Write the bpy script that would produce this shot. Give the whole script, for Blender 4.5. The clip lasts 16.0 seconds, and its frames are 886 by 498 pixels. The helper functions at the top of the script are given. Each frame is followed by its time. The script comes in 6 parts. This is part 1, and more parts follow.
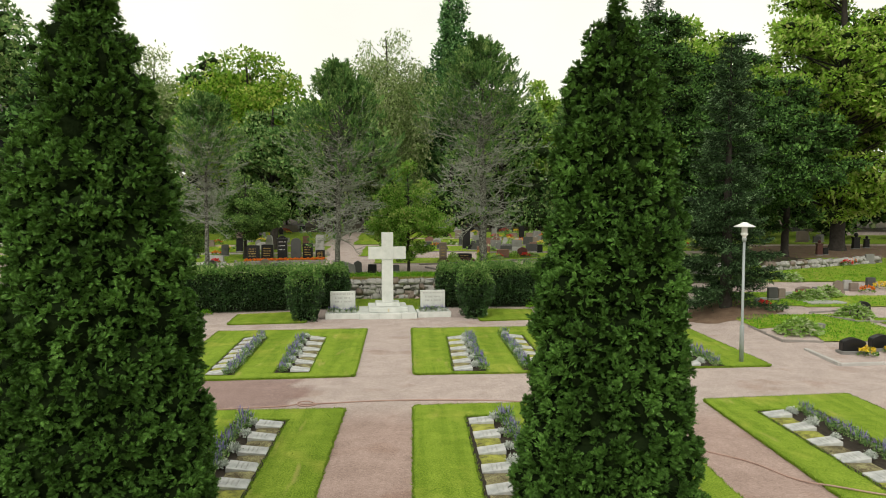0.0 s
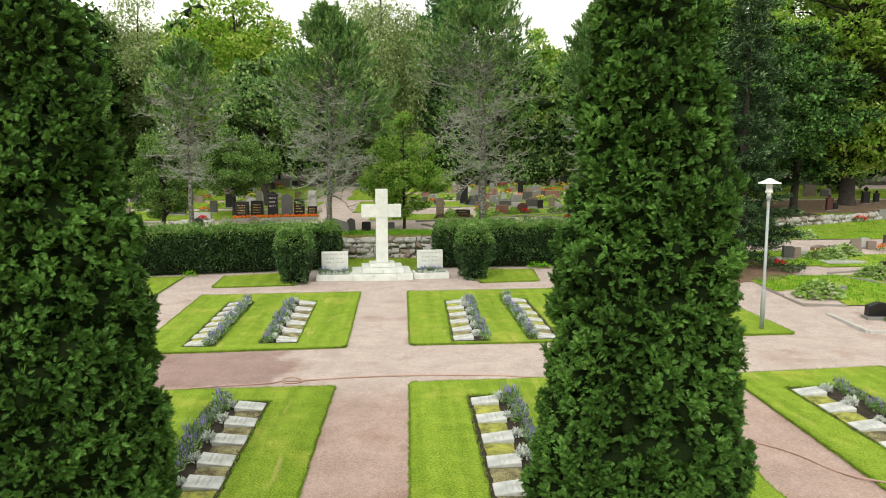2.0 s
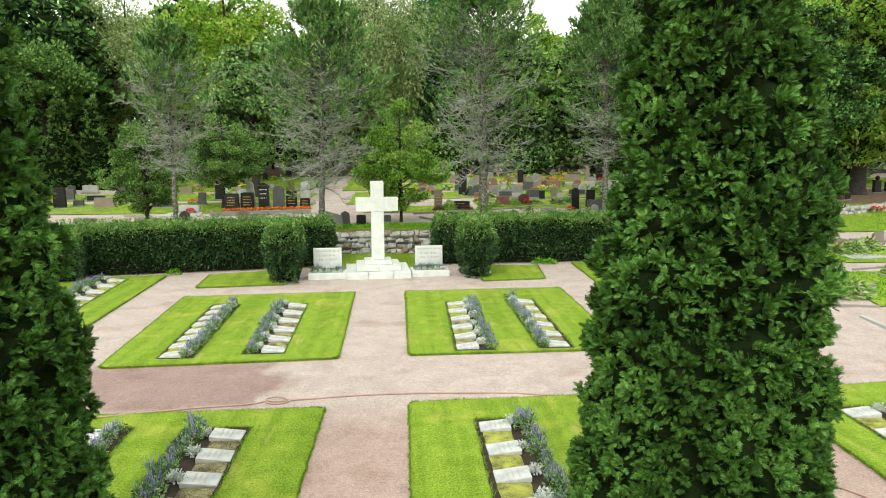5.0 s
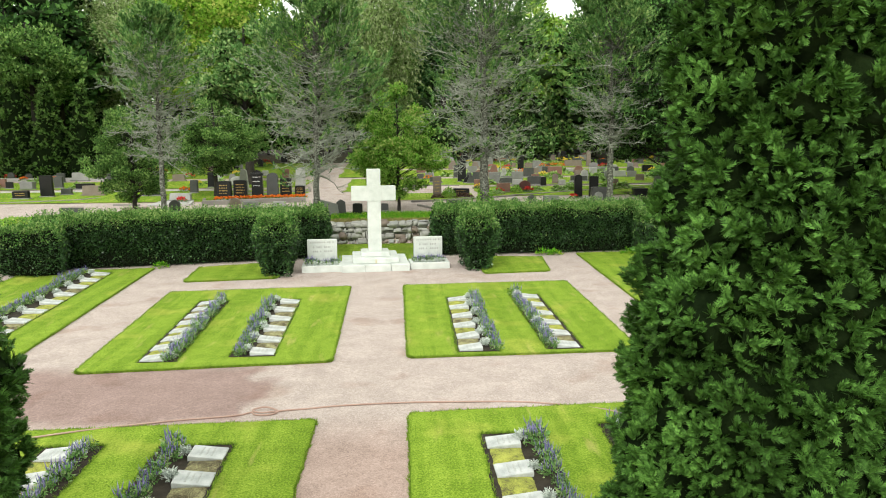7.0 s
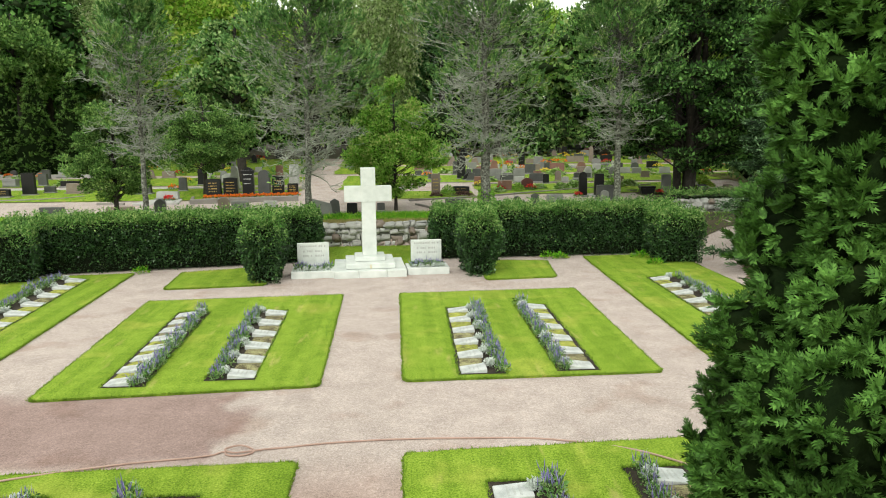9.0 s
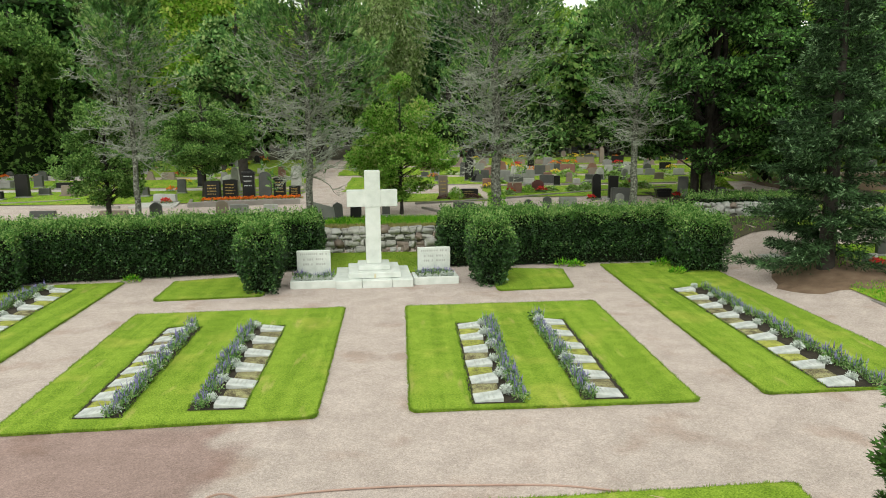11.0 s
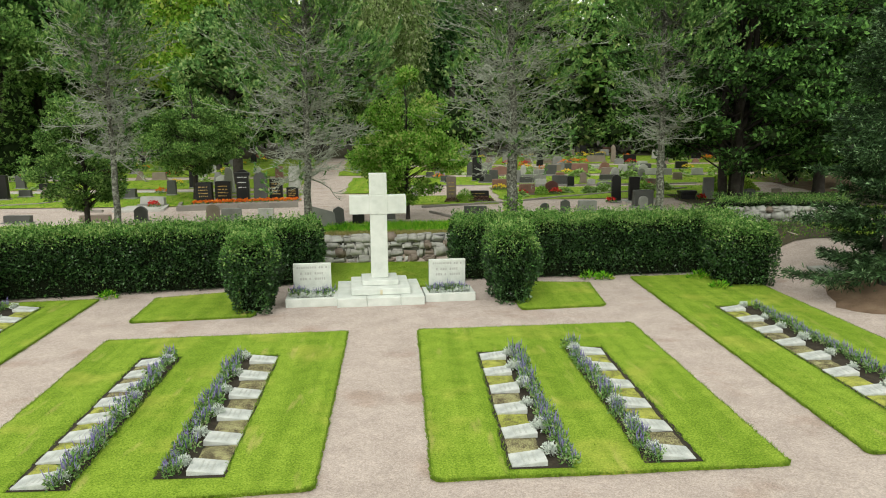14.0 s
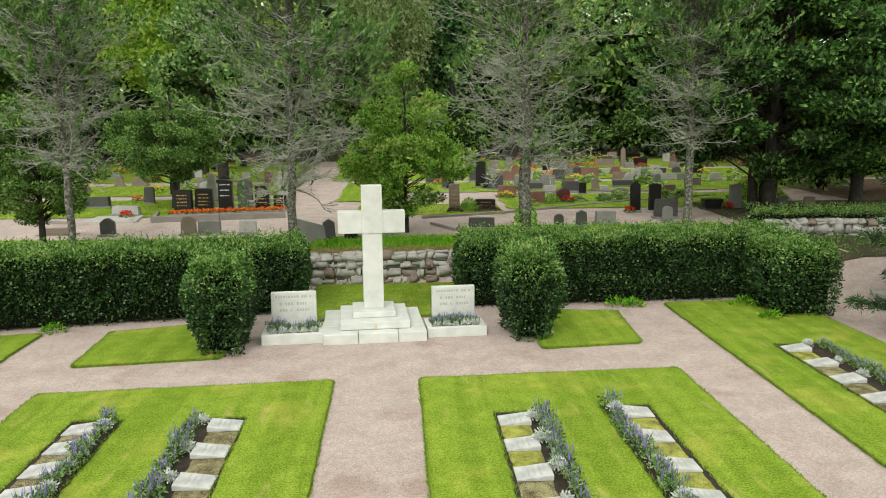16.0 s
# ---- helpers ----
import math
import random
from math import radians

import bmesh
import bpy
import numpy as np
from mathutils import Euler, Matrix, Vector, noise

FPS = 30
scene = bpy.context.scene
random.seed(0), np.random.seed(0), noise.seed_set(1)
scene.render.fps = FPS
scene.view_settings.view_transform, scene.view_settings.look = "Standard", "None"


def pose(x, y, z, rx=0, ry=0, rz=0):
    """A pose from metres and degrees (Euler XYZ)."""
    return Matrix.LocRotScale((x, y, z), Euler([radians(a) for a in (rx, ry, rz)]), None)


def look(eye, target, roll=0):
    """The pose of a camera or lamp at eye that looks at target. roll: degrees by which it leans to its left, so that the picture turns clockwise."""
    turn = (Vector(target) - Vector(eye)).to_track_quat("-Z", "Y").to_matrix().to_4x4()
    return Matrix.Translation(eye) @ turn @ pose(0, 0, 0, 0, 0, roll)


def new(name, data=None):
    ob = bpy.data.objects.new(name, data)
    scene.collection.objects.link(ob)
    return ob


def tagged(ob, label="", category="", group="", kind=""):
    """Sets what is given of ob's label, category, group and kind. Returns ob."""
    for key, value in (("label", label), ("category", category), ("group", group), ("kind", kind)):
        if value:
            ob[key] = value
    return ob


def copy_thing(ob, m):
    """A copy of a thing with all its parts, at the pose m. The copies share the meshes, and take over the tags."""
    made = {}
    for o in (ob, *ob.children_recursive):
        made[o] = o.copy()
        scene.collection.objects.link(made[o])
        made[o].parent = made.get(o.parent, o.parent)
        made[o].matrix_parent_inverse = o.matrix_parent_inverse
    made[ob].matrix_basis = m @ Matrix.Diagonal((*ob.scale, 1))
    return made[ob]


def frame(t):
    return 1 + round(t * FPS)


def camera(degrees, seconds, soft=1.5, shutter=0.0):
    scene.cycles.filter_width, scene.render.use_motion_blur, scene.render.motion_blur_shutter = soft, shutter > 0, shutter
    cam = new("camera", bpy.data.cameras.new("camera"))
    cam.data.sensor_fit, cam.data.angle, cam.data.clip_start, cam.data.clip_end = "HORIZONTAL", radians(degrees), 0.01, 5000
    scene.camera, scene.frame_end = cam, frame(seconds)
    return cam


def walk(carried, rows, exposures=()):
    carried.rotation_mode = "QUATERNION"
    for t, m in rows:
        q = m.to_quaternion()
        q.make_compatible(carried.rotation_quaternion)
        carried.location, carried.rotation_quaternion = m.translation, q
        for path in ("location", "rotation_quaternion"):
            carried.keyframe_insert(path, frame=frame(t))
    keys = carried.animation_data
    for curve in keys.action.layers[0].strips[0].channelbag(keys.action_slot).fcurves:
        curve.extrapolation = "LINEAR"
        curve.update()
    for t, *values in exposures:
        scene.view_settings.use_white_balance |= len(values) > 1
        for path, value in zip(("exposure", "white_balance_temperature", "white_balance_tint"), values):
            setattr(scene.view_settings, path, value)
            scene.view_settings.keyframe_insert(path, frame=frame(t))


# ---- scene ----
cam = camera(63.2, 16.0, soft=1.0)
PATH = [
    (0, (0.665, 0.123, 4.258), (0.747, 2.117, 4.136), -0.0),
    (0.5, (0.672, 0.543, 4.277), (0.757, 2.535, 4.122), -0.1),
    (1, (0.683, 0.961, 4.293), (0.771, 2.95, 4.105), -0.1),
    (1.5, (0.665, 1.351, 4.295), (0.757, 3.337, 4.077), -0.1),
    (2, (0.676, 1.672, 4.314), (0.768, 3.654, 4.063), -0.1),
    (2.5, (0.681, 1.981, 4.347), (0.774, 3.962, 4.086), -0.2),
    (3, (0.686, 2.289, 4.336), (0.782, 4.269, 4.074), -0.2),
    (3.5, (0.69, 2.551, 4.346), (0.788, 4.531, 4.079), -0.2),
    (4, (0.673, 2.811, 4.351), (0.772, 4.79, 4.08), -0.2),
    (6.5, (0.616, 4.028, 4.384), (0.722, 6.001, 4.073), -0.4),
    (7, (0.629, 4.353, 4.395), (0.736, 6.324, 4.072), -0.4),
    (7.5, (0.657, 4.714, 4.411), (0.763, 6.683, 4.077), -0.5),
    (8, (0.662, 5.1, 4.415), (0.77, 7.068, 4.077), -0.4),
    (8.5, (0.678, 5.479, 4.428), (0.787, 7.448, 4.09), -0.4),
    (9, (0.69, 5.858, 4.444), (0.801, 7.827, 4.106), -0.4),
    (11.5, (0.652, 7.489, 4.448), (0.746, 9.458, 4.11), -0.4),
    (12, (0.551, 7.724, 4.449), (0.647, 9.693, 4.109), -0.4),
    (12.5, (0.479, 8.008, 4.464), (0.575, 9.976, 4.121), -0.4),
    (13, (0.436, 8.374, 4.454), (0.532, 10.342, 4.111), -0.4),
    (13.5, (0.406, 8.924, 4.439), (0.505, 10.892, 4.094), -0.4),
    (14, (0.402, 9.568, 4.435), (0.499, 11.536, 4.091), -0.4),
    (14.5, (0.373, 10.231, 4.435), (0.473, 12.199, 4.091), -0.4),
    (15, (0.387, 10.925, 4.449), (0.487, 12.892, 4.106), -0.3),
    (15.5, (0.373, 11.685, 4.477), (0.475, 13.653, 4.132), -0.4),
    (16, (0.39, 12.422, 4.472), (0.492, 14.39, 4.131), -0.4),
]
walk(cam, [(t, look(eye, target, roll)) for t, eye, target, roll in PATH], [(0.0, -0.16, 6750, 10), (1.0, 0.03, 6700, 10), (2.0, 0.30, 6650, 10), (3.0, 0.45, 6550, 8), (4.0, 0.50, 6500, 6), (8.0, 0.42, 6400, 5), (11.5, 0.13, 6400, 3), (13.0, 0.12, 6450, 3), (14.5, 0.16, 6550, 5), (16.0, 0.18, 6600, 8)])

# ---- light ----
SUN_EL, SUN_AZ = radians(40), radians(195)
world = bpy.data.worlds.new("overcast_sky")
scene.world = world
world.use_nodes = True
wn, wl = world.node_tree.nodes, world.node_tree.links
wn.clear()
w_out = wn.new("ShaderNodeOutputWorld")
w_bg = wn.new("ShaderNodeBackground")
w_sky = wn.new("ShaderNodeTexSky")
w_sky.sky_type = 'NISHITA'
w_sky.sun_disc = False
w_sky.sun_elevation, w_sky.sun_rotation = SUN_EL, SUN_AZ
w_sky.air_density, w_sky.dust_density, w_sky.ozone_density = 1.0, 4.0, 1.0
w_cloud = wn.new("ShaderNodeMix")
w_cloud.data_type = 'RGBA'
w_cloud.inputs[0].default_value = 0.9
w_cov = wn.new("ShaderNodeTexCoord")
w_noise = wn.new("ShaderNodeTexNoise")
w_noise.inputs["Scale"].default_value = 3.0
w_noise.inputs["Detail"].default_value = 6.0
w_ramp = wn.new("ShaderNodeValToRGB")
w_ramp.color_ramp.elements[0].position, w_ramp.color_ramp.elements[0].color = 0.3, (8.8, 8.9, 8.1, 1)
w_ramp.color_ramp.elements[1].position, w_ramp.color_ramp.elements[1].color = 0.7, (10.5, 10.4, 9.5, 1)
wl.new(w_cov.outputs["Generated"], w_noise.inputs["Vector"])
wl.new(w_noise.outputs["Fac"], w_ramp.inputs["Fac"])
wl.new(w_sky.outputs["Color"], w_cloud.inputs[6])
wl.new(w_ramp.outputs["Color"], w_cloud.inputs[7])
wl.new(w_cloud.outputs[2], w_bg.inputs["Color"])
w_bg.inputs["Strength"].default_value = 0.13
wl.new(w_bg.outputs["Background"], w_out.inputs["Surface"])

sun = new("sun", bpy.data.lights.new("sun", 'SUN'))
sun.data.energy = 1.5
sun.data.angle = radians(25)
sun.data.color = (1.0, 0.97, 0.92)
_d = Vector((math.sin(SUN_AZ) * math.cos(SUN_EL), math.cos(SUN_AZ) * math.cos(SUN_EL), math.sin(SUN_EL)))
sun.matrix_world = look(_d * 60, (0, 0, 0))

# ---- materials ----
def material(name, stops, rough=0.8, scale=6.0, fine=60.0, bump=0.3, dist=0.02, spec=0.3, metal=0.0, fine_mix=0.35, transl=0.0, island=0.0, coords="Object"):
    """Colour from a coarse noise through stops, broken by a fine noise, with bump from both."""
    m = bpy.data.materials.new(name)
    m.use_nodes = True
    n, l = m.node_tree.nodes, m.node_tree.links
    bsdf = n["Principled BSDF"]
    tc = n.new("ShaderNodeTexCoord")
    a = n.new("ShaderNodeTexNoise")
    a.inputs["Scale"].default_value, a.inputs["Detail"].default_value = scale, 5.0
    b = n.new("ShaderNodeTexNoise")
    b.inputs["Scale"].default_value, b.inputs["Detail"].default_value = fine, 4.0
    l.new(tc.outputs[coords], a.inputs["Vector"])
    l.new(tc.outputs[coords], b.inputs["Vector"])
    mx = n.new("ShaderNodeMix")
    mx.inputs[0].default_value = fine_mix
    l.new(a.outputs["Fac"], mx.inputs[2])
    l.new(b.outputs["Fac"], mx.inputs[3])
    fac = mx.outputs[0]
    if island > 0:
        g = n.new("ShaderNodeNewGeometry")
        mi = n.new("ShaderNodeMix")
        mi.inputs[0].default_value = island
        l.new(fac, mi.inputs[2])
        l.new(g.outputs["Random Per Island"], mi.inputs[3])
        fac = mi.outputs[0]
    r = n.new("ShaderNodeValToRGB")
    els = r.color_ramp.elements
    while len(els) < len(stops):
        els.new(0.5)
    for e, (p, c) in zip(els, stops):
        e.position, e.color = p, (*c, 1)
    l.new(fac, r.inputs["Fac"])
    l.new(r.outputs["Color"], bsdf.inputs["Base Color"])
    bsdf.inputs["Roughness"].default_value = rough
    bsdf.inputs["Metallic"].default_value = metal
    bsdf.inputs["Specular IOR Level"].default_value = spec
    if bump > 0:
        bp = n.new("ShaderNodeBump")
        bp.inputs["Strength"].default_value, bp.inputs["Distance"].default_value = bump, dist
        l.new(mx.outputs[0], bp.inputs["Height"])
        l.new(bp.outputs["Normal"], bsdf.inputs["Normal"])
    if transl > 0:
        t = n.new("ShaderNodeBsdfTranslucent")
        l.new(r.outputs["Color"], t.inputs["Color"])
        ms = n.new("ShaderNodeMixShader")
        ms.inputs["Fac"].default_value = transl
        l.new(bsdf.outputs[0], ms.inputs[1])
        l.new(t.outputs[0], ms.inputs[2])
        l.new(ms.outputs[0], n["Material Output"].inputs["Surface"])
    return m


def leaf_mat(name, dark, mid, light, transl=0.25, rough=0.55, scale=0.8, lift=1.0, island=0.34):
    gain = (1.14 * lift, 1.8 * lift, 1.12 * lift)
    # stops pushed wide apart, so leaf colour imitates light and shade in foliage
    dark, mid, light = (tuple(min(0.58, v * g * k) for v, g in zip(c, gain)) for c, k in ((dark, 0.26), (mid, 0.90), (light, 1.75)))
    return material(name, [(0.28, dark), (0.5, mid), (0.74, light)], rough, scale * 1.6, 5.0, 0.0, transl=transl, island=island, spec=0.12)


def stone_mat(name, c, rough=0.6, var=0.25, spec=0.4):
    lo = tuple(v * (1 - var) for v in c)
    hi = tuple(min(0.95, v * (1 + var)) for v in c)
    return material(name, [(0.3, lo), (0.5, c), (0.72, hi)], rough, 3.0, 90.0, 0.25, 0.004, spec, fine_mix=0.5)


M_THUJA = leaf_mat("thuja_scales", (0.034, 0.039, 0.013), (0.048, 0.073, 0.020), (0.092, 0.118, 0.038), 0.10, scale=1.0, lift=1.22, island=0.2)
# near-black that paints the shade inside the thujas
M_THUJA_IN = material("thuja_inner_shade", [(0.3, (0.004, 0.009, 0.003)), (0.6, (0.010, 0.019, 0.005)), (0.85, (0.022, 0.026, 0.009))], 0.95, 3, 22, 0.9, 0.08, 0.05)
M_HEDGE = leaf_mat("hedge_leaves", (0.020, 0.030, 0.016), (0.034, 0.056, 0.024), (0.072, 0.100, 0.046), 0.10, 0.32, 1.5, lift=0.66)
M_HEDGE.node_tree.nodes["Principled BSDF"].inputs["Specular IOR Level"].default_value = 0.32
# paler than the side leaves, for new shoots and for painted top light
M_HEDGE_TOP = leaf_mat("hedge_lit_new_growth", (0.040, 0.056, 0.020), (0.074, 0.108, 0.035), (0.140, 0.178, 0.066), 0.3, 0.4, 1.5, lift=1.7)
# dark green that paints the shade inside crowns and shrubs
M_INNER = material("crown_inner_shade", [(0.3, (0.012, 0.022, 0.008)), (0.7, (0.030, 0.048, 0.017))], 0.95, 1.2, 9, 0.6, 0.1, 0.05)
# shade within the hedges, given as a near-black colour
M_HEDGE_IN = material("hedge_inner_shade", [(0.3, (0.004, 0.006, 0.003)), (0.7, (0.010, 0.014, 0.006))], 0.95, 3, 30, 0.6, 0.05, 0.05)
M_PINE = leaf_mat("pine_needles", (0.022, 0.036, 0.016), (0.052, 0.074, 0.030), (0.120, 0.135, 0.058), 0.15, 0.6, 1.3, lift=1.9, island=0.2)
M_SPRUCE = leaf_mat("spruce_needles", (0.014, 0.020, 0.012), (0.030, 0.042, 0.024), (0.070, 0.084, 0.052), 0.1, 0.6, 1.1, lift=0.85)
M_SPRUCETIP = leaf_mat("spruce_shoot_tips", (0.06, 0.074, 0.050), (0.110, 0.125, 0.092), (0.19, 0.19, 0.150), 0.1, 0.6, 2.0, lift=1.1)
M_MAPLE = leaf_mat("maple_leaves", (0.042, 0.060, 0.012), (0.088, 0.116, 0.024), (0.15, 0.18, 0.042), 0.4, lift=2.7)
M_BUSH = leaf_mat("rowan_leaves", (0.030, 0.044, 0.016), (0.060, 0.080, 0.028), (0.110, 0.130, 0.048), 0.35, lift=1.85)
M_DARKLEAF = leaf_mat("dark_green_leaves", (0.032, 0.046, 0.020), (0.066, 0.088, 0.038), (0.115, 0.135, 0.060), 0.3, lift=2.1)
M_ELM = leaf_mat("elm_leaves", (0.020, 0.034, 0.014), (0.040, 0.062, 0.024), (0.088, 0.112, 0.042), 0.3, lift=1.3)
M_LIME = leaf_mat("lime_green_leaves", (0.10, 0.14, 0.018), (0.15, 0.185, 0.028), (0.21, 0.215, 0.055), 0.5, lift=1.5)
M_LINDEN = leaf_mat("linden_leaves", (0.060, 0.078, 0.014), (0.135, 0.155, 0.028), (0.20, 0.20, 0.050), 0.4, lift=2.35)
M_BIRCH = leaf_mat("birch_leaves", (0.135, 0.125, 0.060), (0.17, 0.155, 0.082), (0.21, 0.18, 0.11), 0.5, lift=1.8)
M_POPLAR = leaf_mat("poplar_leaves", (0.020, 0.036, 0.020), (0.042, 0.066, 0.034), (0.080, 0.105, 0.055), 0.25, lift=2.1)
M_WOODS = leaf_mat("woods_leaves", (0.040, 0.060, 0.022), (0.080, 0.108, 0.036), (0.125, 0.15, 0.055), 0.35, lift=2.1)
M_BARK = material("pine_bark", [(0.38, (0.045, 0.043, 0.034)), (0.5, (0.11, 0.112, 0.092)), (0.62, (0.27, 0.28, 0.235))], 0.95, 14, 40, 1.0, 0.04)
M_DEAD = material("dead_twigs", [(0.34, (0.14, 0.152, 0.12)), (0.5, (0.30, 0.322, 0.265)), (0.66, (0.52, 0.55, 0.47))], 0.95, 6, 50, 0.3, 0.01)
M_BARKD = material("dark_bark", [(0.3, (0.020, 0.017, 0.014)), (0.6, (0.050, 0.044, 0.037)), (0.8, (0.10, 0.09, 0.08))], 0.95, 5, 40, 0.8, 0.03)
M_MARBLE = material("white_stone", [(0.34, (0.47, 0.50, 0.470)), (0.5, (0.565, 0.59, 0.56)), (0.66, (0.64, 0.66, 0.63))], 0.7, 3.4, 80, 0.2, 0.004, 0.3)
M_STAIN = material("lichen_stain", [(0.3, (0.50, 0.43, 0.26)), (0.7, (0.56, 0.54, 0.45))], 0.8, 9, 70, 0.1, 0.003)
M_SLAB = material("pale_granite", [(0.36, (0.31, 0.325, 0.32)), (0.5, (0.44, 0.455, 0.445)), (0.64, (0.57, 0.58, 0.565))], 0.75, 5, 120, 0.25, 0.003)
M_INSC = material("worn_inscription", [(0.3, (0.34, 0.35, 0.33)), (0.7, (0.44, 0.45, 0.43))], 0.85, 9, 90, 0.1, 0.002)
M_SOIL = material("dark_soil", [(0.3, (0.016, 0.013, 0.009)), (0.55, (0.038, 0.030, 0.021)), (0.8, (0.09, 0.075, 0.05))], 0.98, 7, 60, 0.9, 0.03)
M_LITTER = material("shade_leaf_litter", [(0.3, (0.035, 0.032, 0.018)), (0.55, (0.07, 0.06, 0.035)), (0.8, (0.11, 0.10, 0.05))], 0.98, 1.5, 40, 0.8, 0.05)
M_NEEDLE = material("needle_litter", [(0.3, (0.10, 0.065, 0.04)), (0.55, (0.18, 0.12, 0.08)), (0.8, (0.25, 0.19, 0.13))], 0.98, 2.5, 60, 0.8, 0.03)
M_MOSS = material("yellow_moss", [(0.40, (0.10, 0.085, 0.04)), (0.48, (0.24, 0.26, 0.05)), (0.60, (0.40, 0.41, 0.08))], 0.95, 6, 75, 0.9, 0.03, fine_mix=0.5)
M_DRYMOSS = material("dry_stonecrop", [(0.41, (0.06, 0.048, 0.028)), (0.50, (0.19, 0.165, 0.085)), (0.58, (0.36, 0.35, 0.17))], 0.95, 6, 75, 0.9, 0.03, fine_mix=0.6)
M_SALVIA = leaf_mat("salvia_leaves", (0.07, 0.085, 0.04), (0.12, 0.15, 0.065), (0.17, 0.20, 0.10), 0.3, lift=1.75)
M_PURPLE = material("purple_flower_spikes", [(0.3, (0.11, 0.095, 0.24)), (0.55, (0.20, 0.175, 0.38)), (0.8, (0.32, 0.29, 0.49))], 0.8, 20, 90, 0.0, island=0.5)
M_SILVER = material("silver_leaves", [(0.3, (0.42, 0.47, 0.42)), (0.6, (0.62, 0.67, 0.62)), (0.8, (0.75, 0.79, 0.74))], 0.85, 20, 90, 0.0, island=0.5)
M_ORANGE = material("orange_blooms", [(0.3, (0.60, 0.10, 0.01)), (0.6, (0.80, 0.22, 0.015)), (0.8, (0.85, 0.35, 0.03))], 0.7, 20, 90, 0.0, island=0.5)
M_RED = material("red_blooms", [(0.3, (0.40, 0.012, 0.012)), (0.6, (0.62, 0.03, 0.03)), (0.8, (0.7, 0.10, 0.08))], 0.7, 20, 90, 0.0, island=0.5)
M_YELLOW = material("yellow_blooms", [(0.3, (0.60, 0.40, 0.02)), (0.6, (0.78, 0.58, 0.03)), (0.8, (0.85, 0.75, 0.2))], 0.7, 20, 90, 0.0, island=0.5)
M_HOSTA = leaf_mat("hosta_leaves", (0.12, 0.14, 0.035), (0.22, 0.23, 0.075), (0.34, 0.29, 0.17), 0.3, lift=1.35)
M_GREY = stone_mat("grey_granite", (0.20, 0.20, 0.19))
M_LIGHTGREY = stone_mat("light_grey_granite", (0.36, 0.36, 0.34))
M_BLACK = stone_mat("polished_black_granite", (0.012, 0.012, 0.012), 0.3, 0.3, 0.3)
M_DARKGREY = stone_mat("dark_grey_granite", (0.065, 0.067, 0.064), 0.45)
M_REDSTONE = stone_mat("red_granite", (0.20, 0.105, 0.08), 0.45)
M_REDDARK = stone_mat("dark_red_granite", (0.085, 0.03, 0.026), 0.3)
M_BROWN = stone_mat("brown_granite", (0.20, 0.16, 0.13), 0.6)
M_GOLD = material("gilded_letters", [(0.3, (0.42, 0.28, 0.08)), (0.7, (0.62, 0.45, 0.16))], 0.4, 20, 90, 0.0, metal=0.6)
M_PALELET = material("pale_letters", [(0.3, (0.5, 0.5, 0.48)), (0.7, (0.62, 0.62, 0.6))], 0.7, 20, 90, 0.0)
M_WALL = stone_mat("rubble_stone", (0.34, 0.335, 0.31), 0.9, 0.5)
M_MORTAR = material("wall_joint_earth", [(0.3, (0.04, 0.040, 0.032)), (0.7, (0.10, 0.10, 0.08))], 0.98, 6, 60, 0.6, 0.02)
M_KERB = stone_mat("kerb_granite", (0.24, 0.22, 0.20), 0.85)
M_KERBL = stone_mat("pale_kerb_stone", (0.42, 0.41, 0.39), 0.85)
M_POLE = material("galvanised_pole", [(0.3, (0.28, 0.32, 0.32)), (0.7, (0.38, 0.42, 0.42))], 0.5, 4, 60, 0.05, 0.002, metal=0.35)
M_LAMPW = material("white_lamp_shade", [(0.3, (0.72, 0.74, 0.74)), (0.7, (0.82, 0.84, 0.84))], 0.4, 4, 60, 0.03, 0.002)
M_LAMPG = material("opal_lamp_glass", [(0.3, (0.66, 0.68, 0.66)), (0.7, (0.74, 0.76, 0.74))], 0.25, 4, 60, 0.0)
M_HOSE = material("pink_hose", [(0.3, (0.34, 0.22, 0.18)), (0.6, (0.44, 0.30, 0.25)), (0.8, (0.52, 0.39, 0.32))], 0.6, 5, 60, 0.1, 0.002)
M_PLASTER = material("pink_plaster", [(0.3, (0.55, 0.46, 0.42)), (0.7, (0.68, 0.60, 0.55))], 0.9, 2, 40, 0.2, 0.01)
M_ROOF = material("dark_roof_tin", [(0.3, (0.06, 0.055, 0.05)), (0.7, (0.10, 0.09, 0.085))], 0.6, 2, 40, 0.2, 0.01)
M_GLASS = material("window_glass", [(0.3, (0.02, 0.025, 0.03)), (0.7, (0.04, 0.045, 0.05))], 0.08, 2, 20, 0.0, spec=0.6)


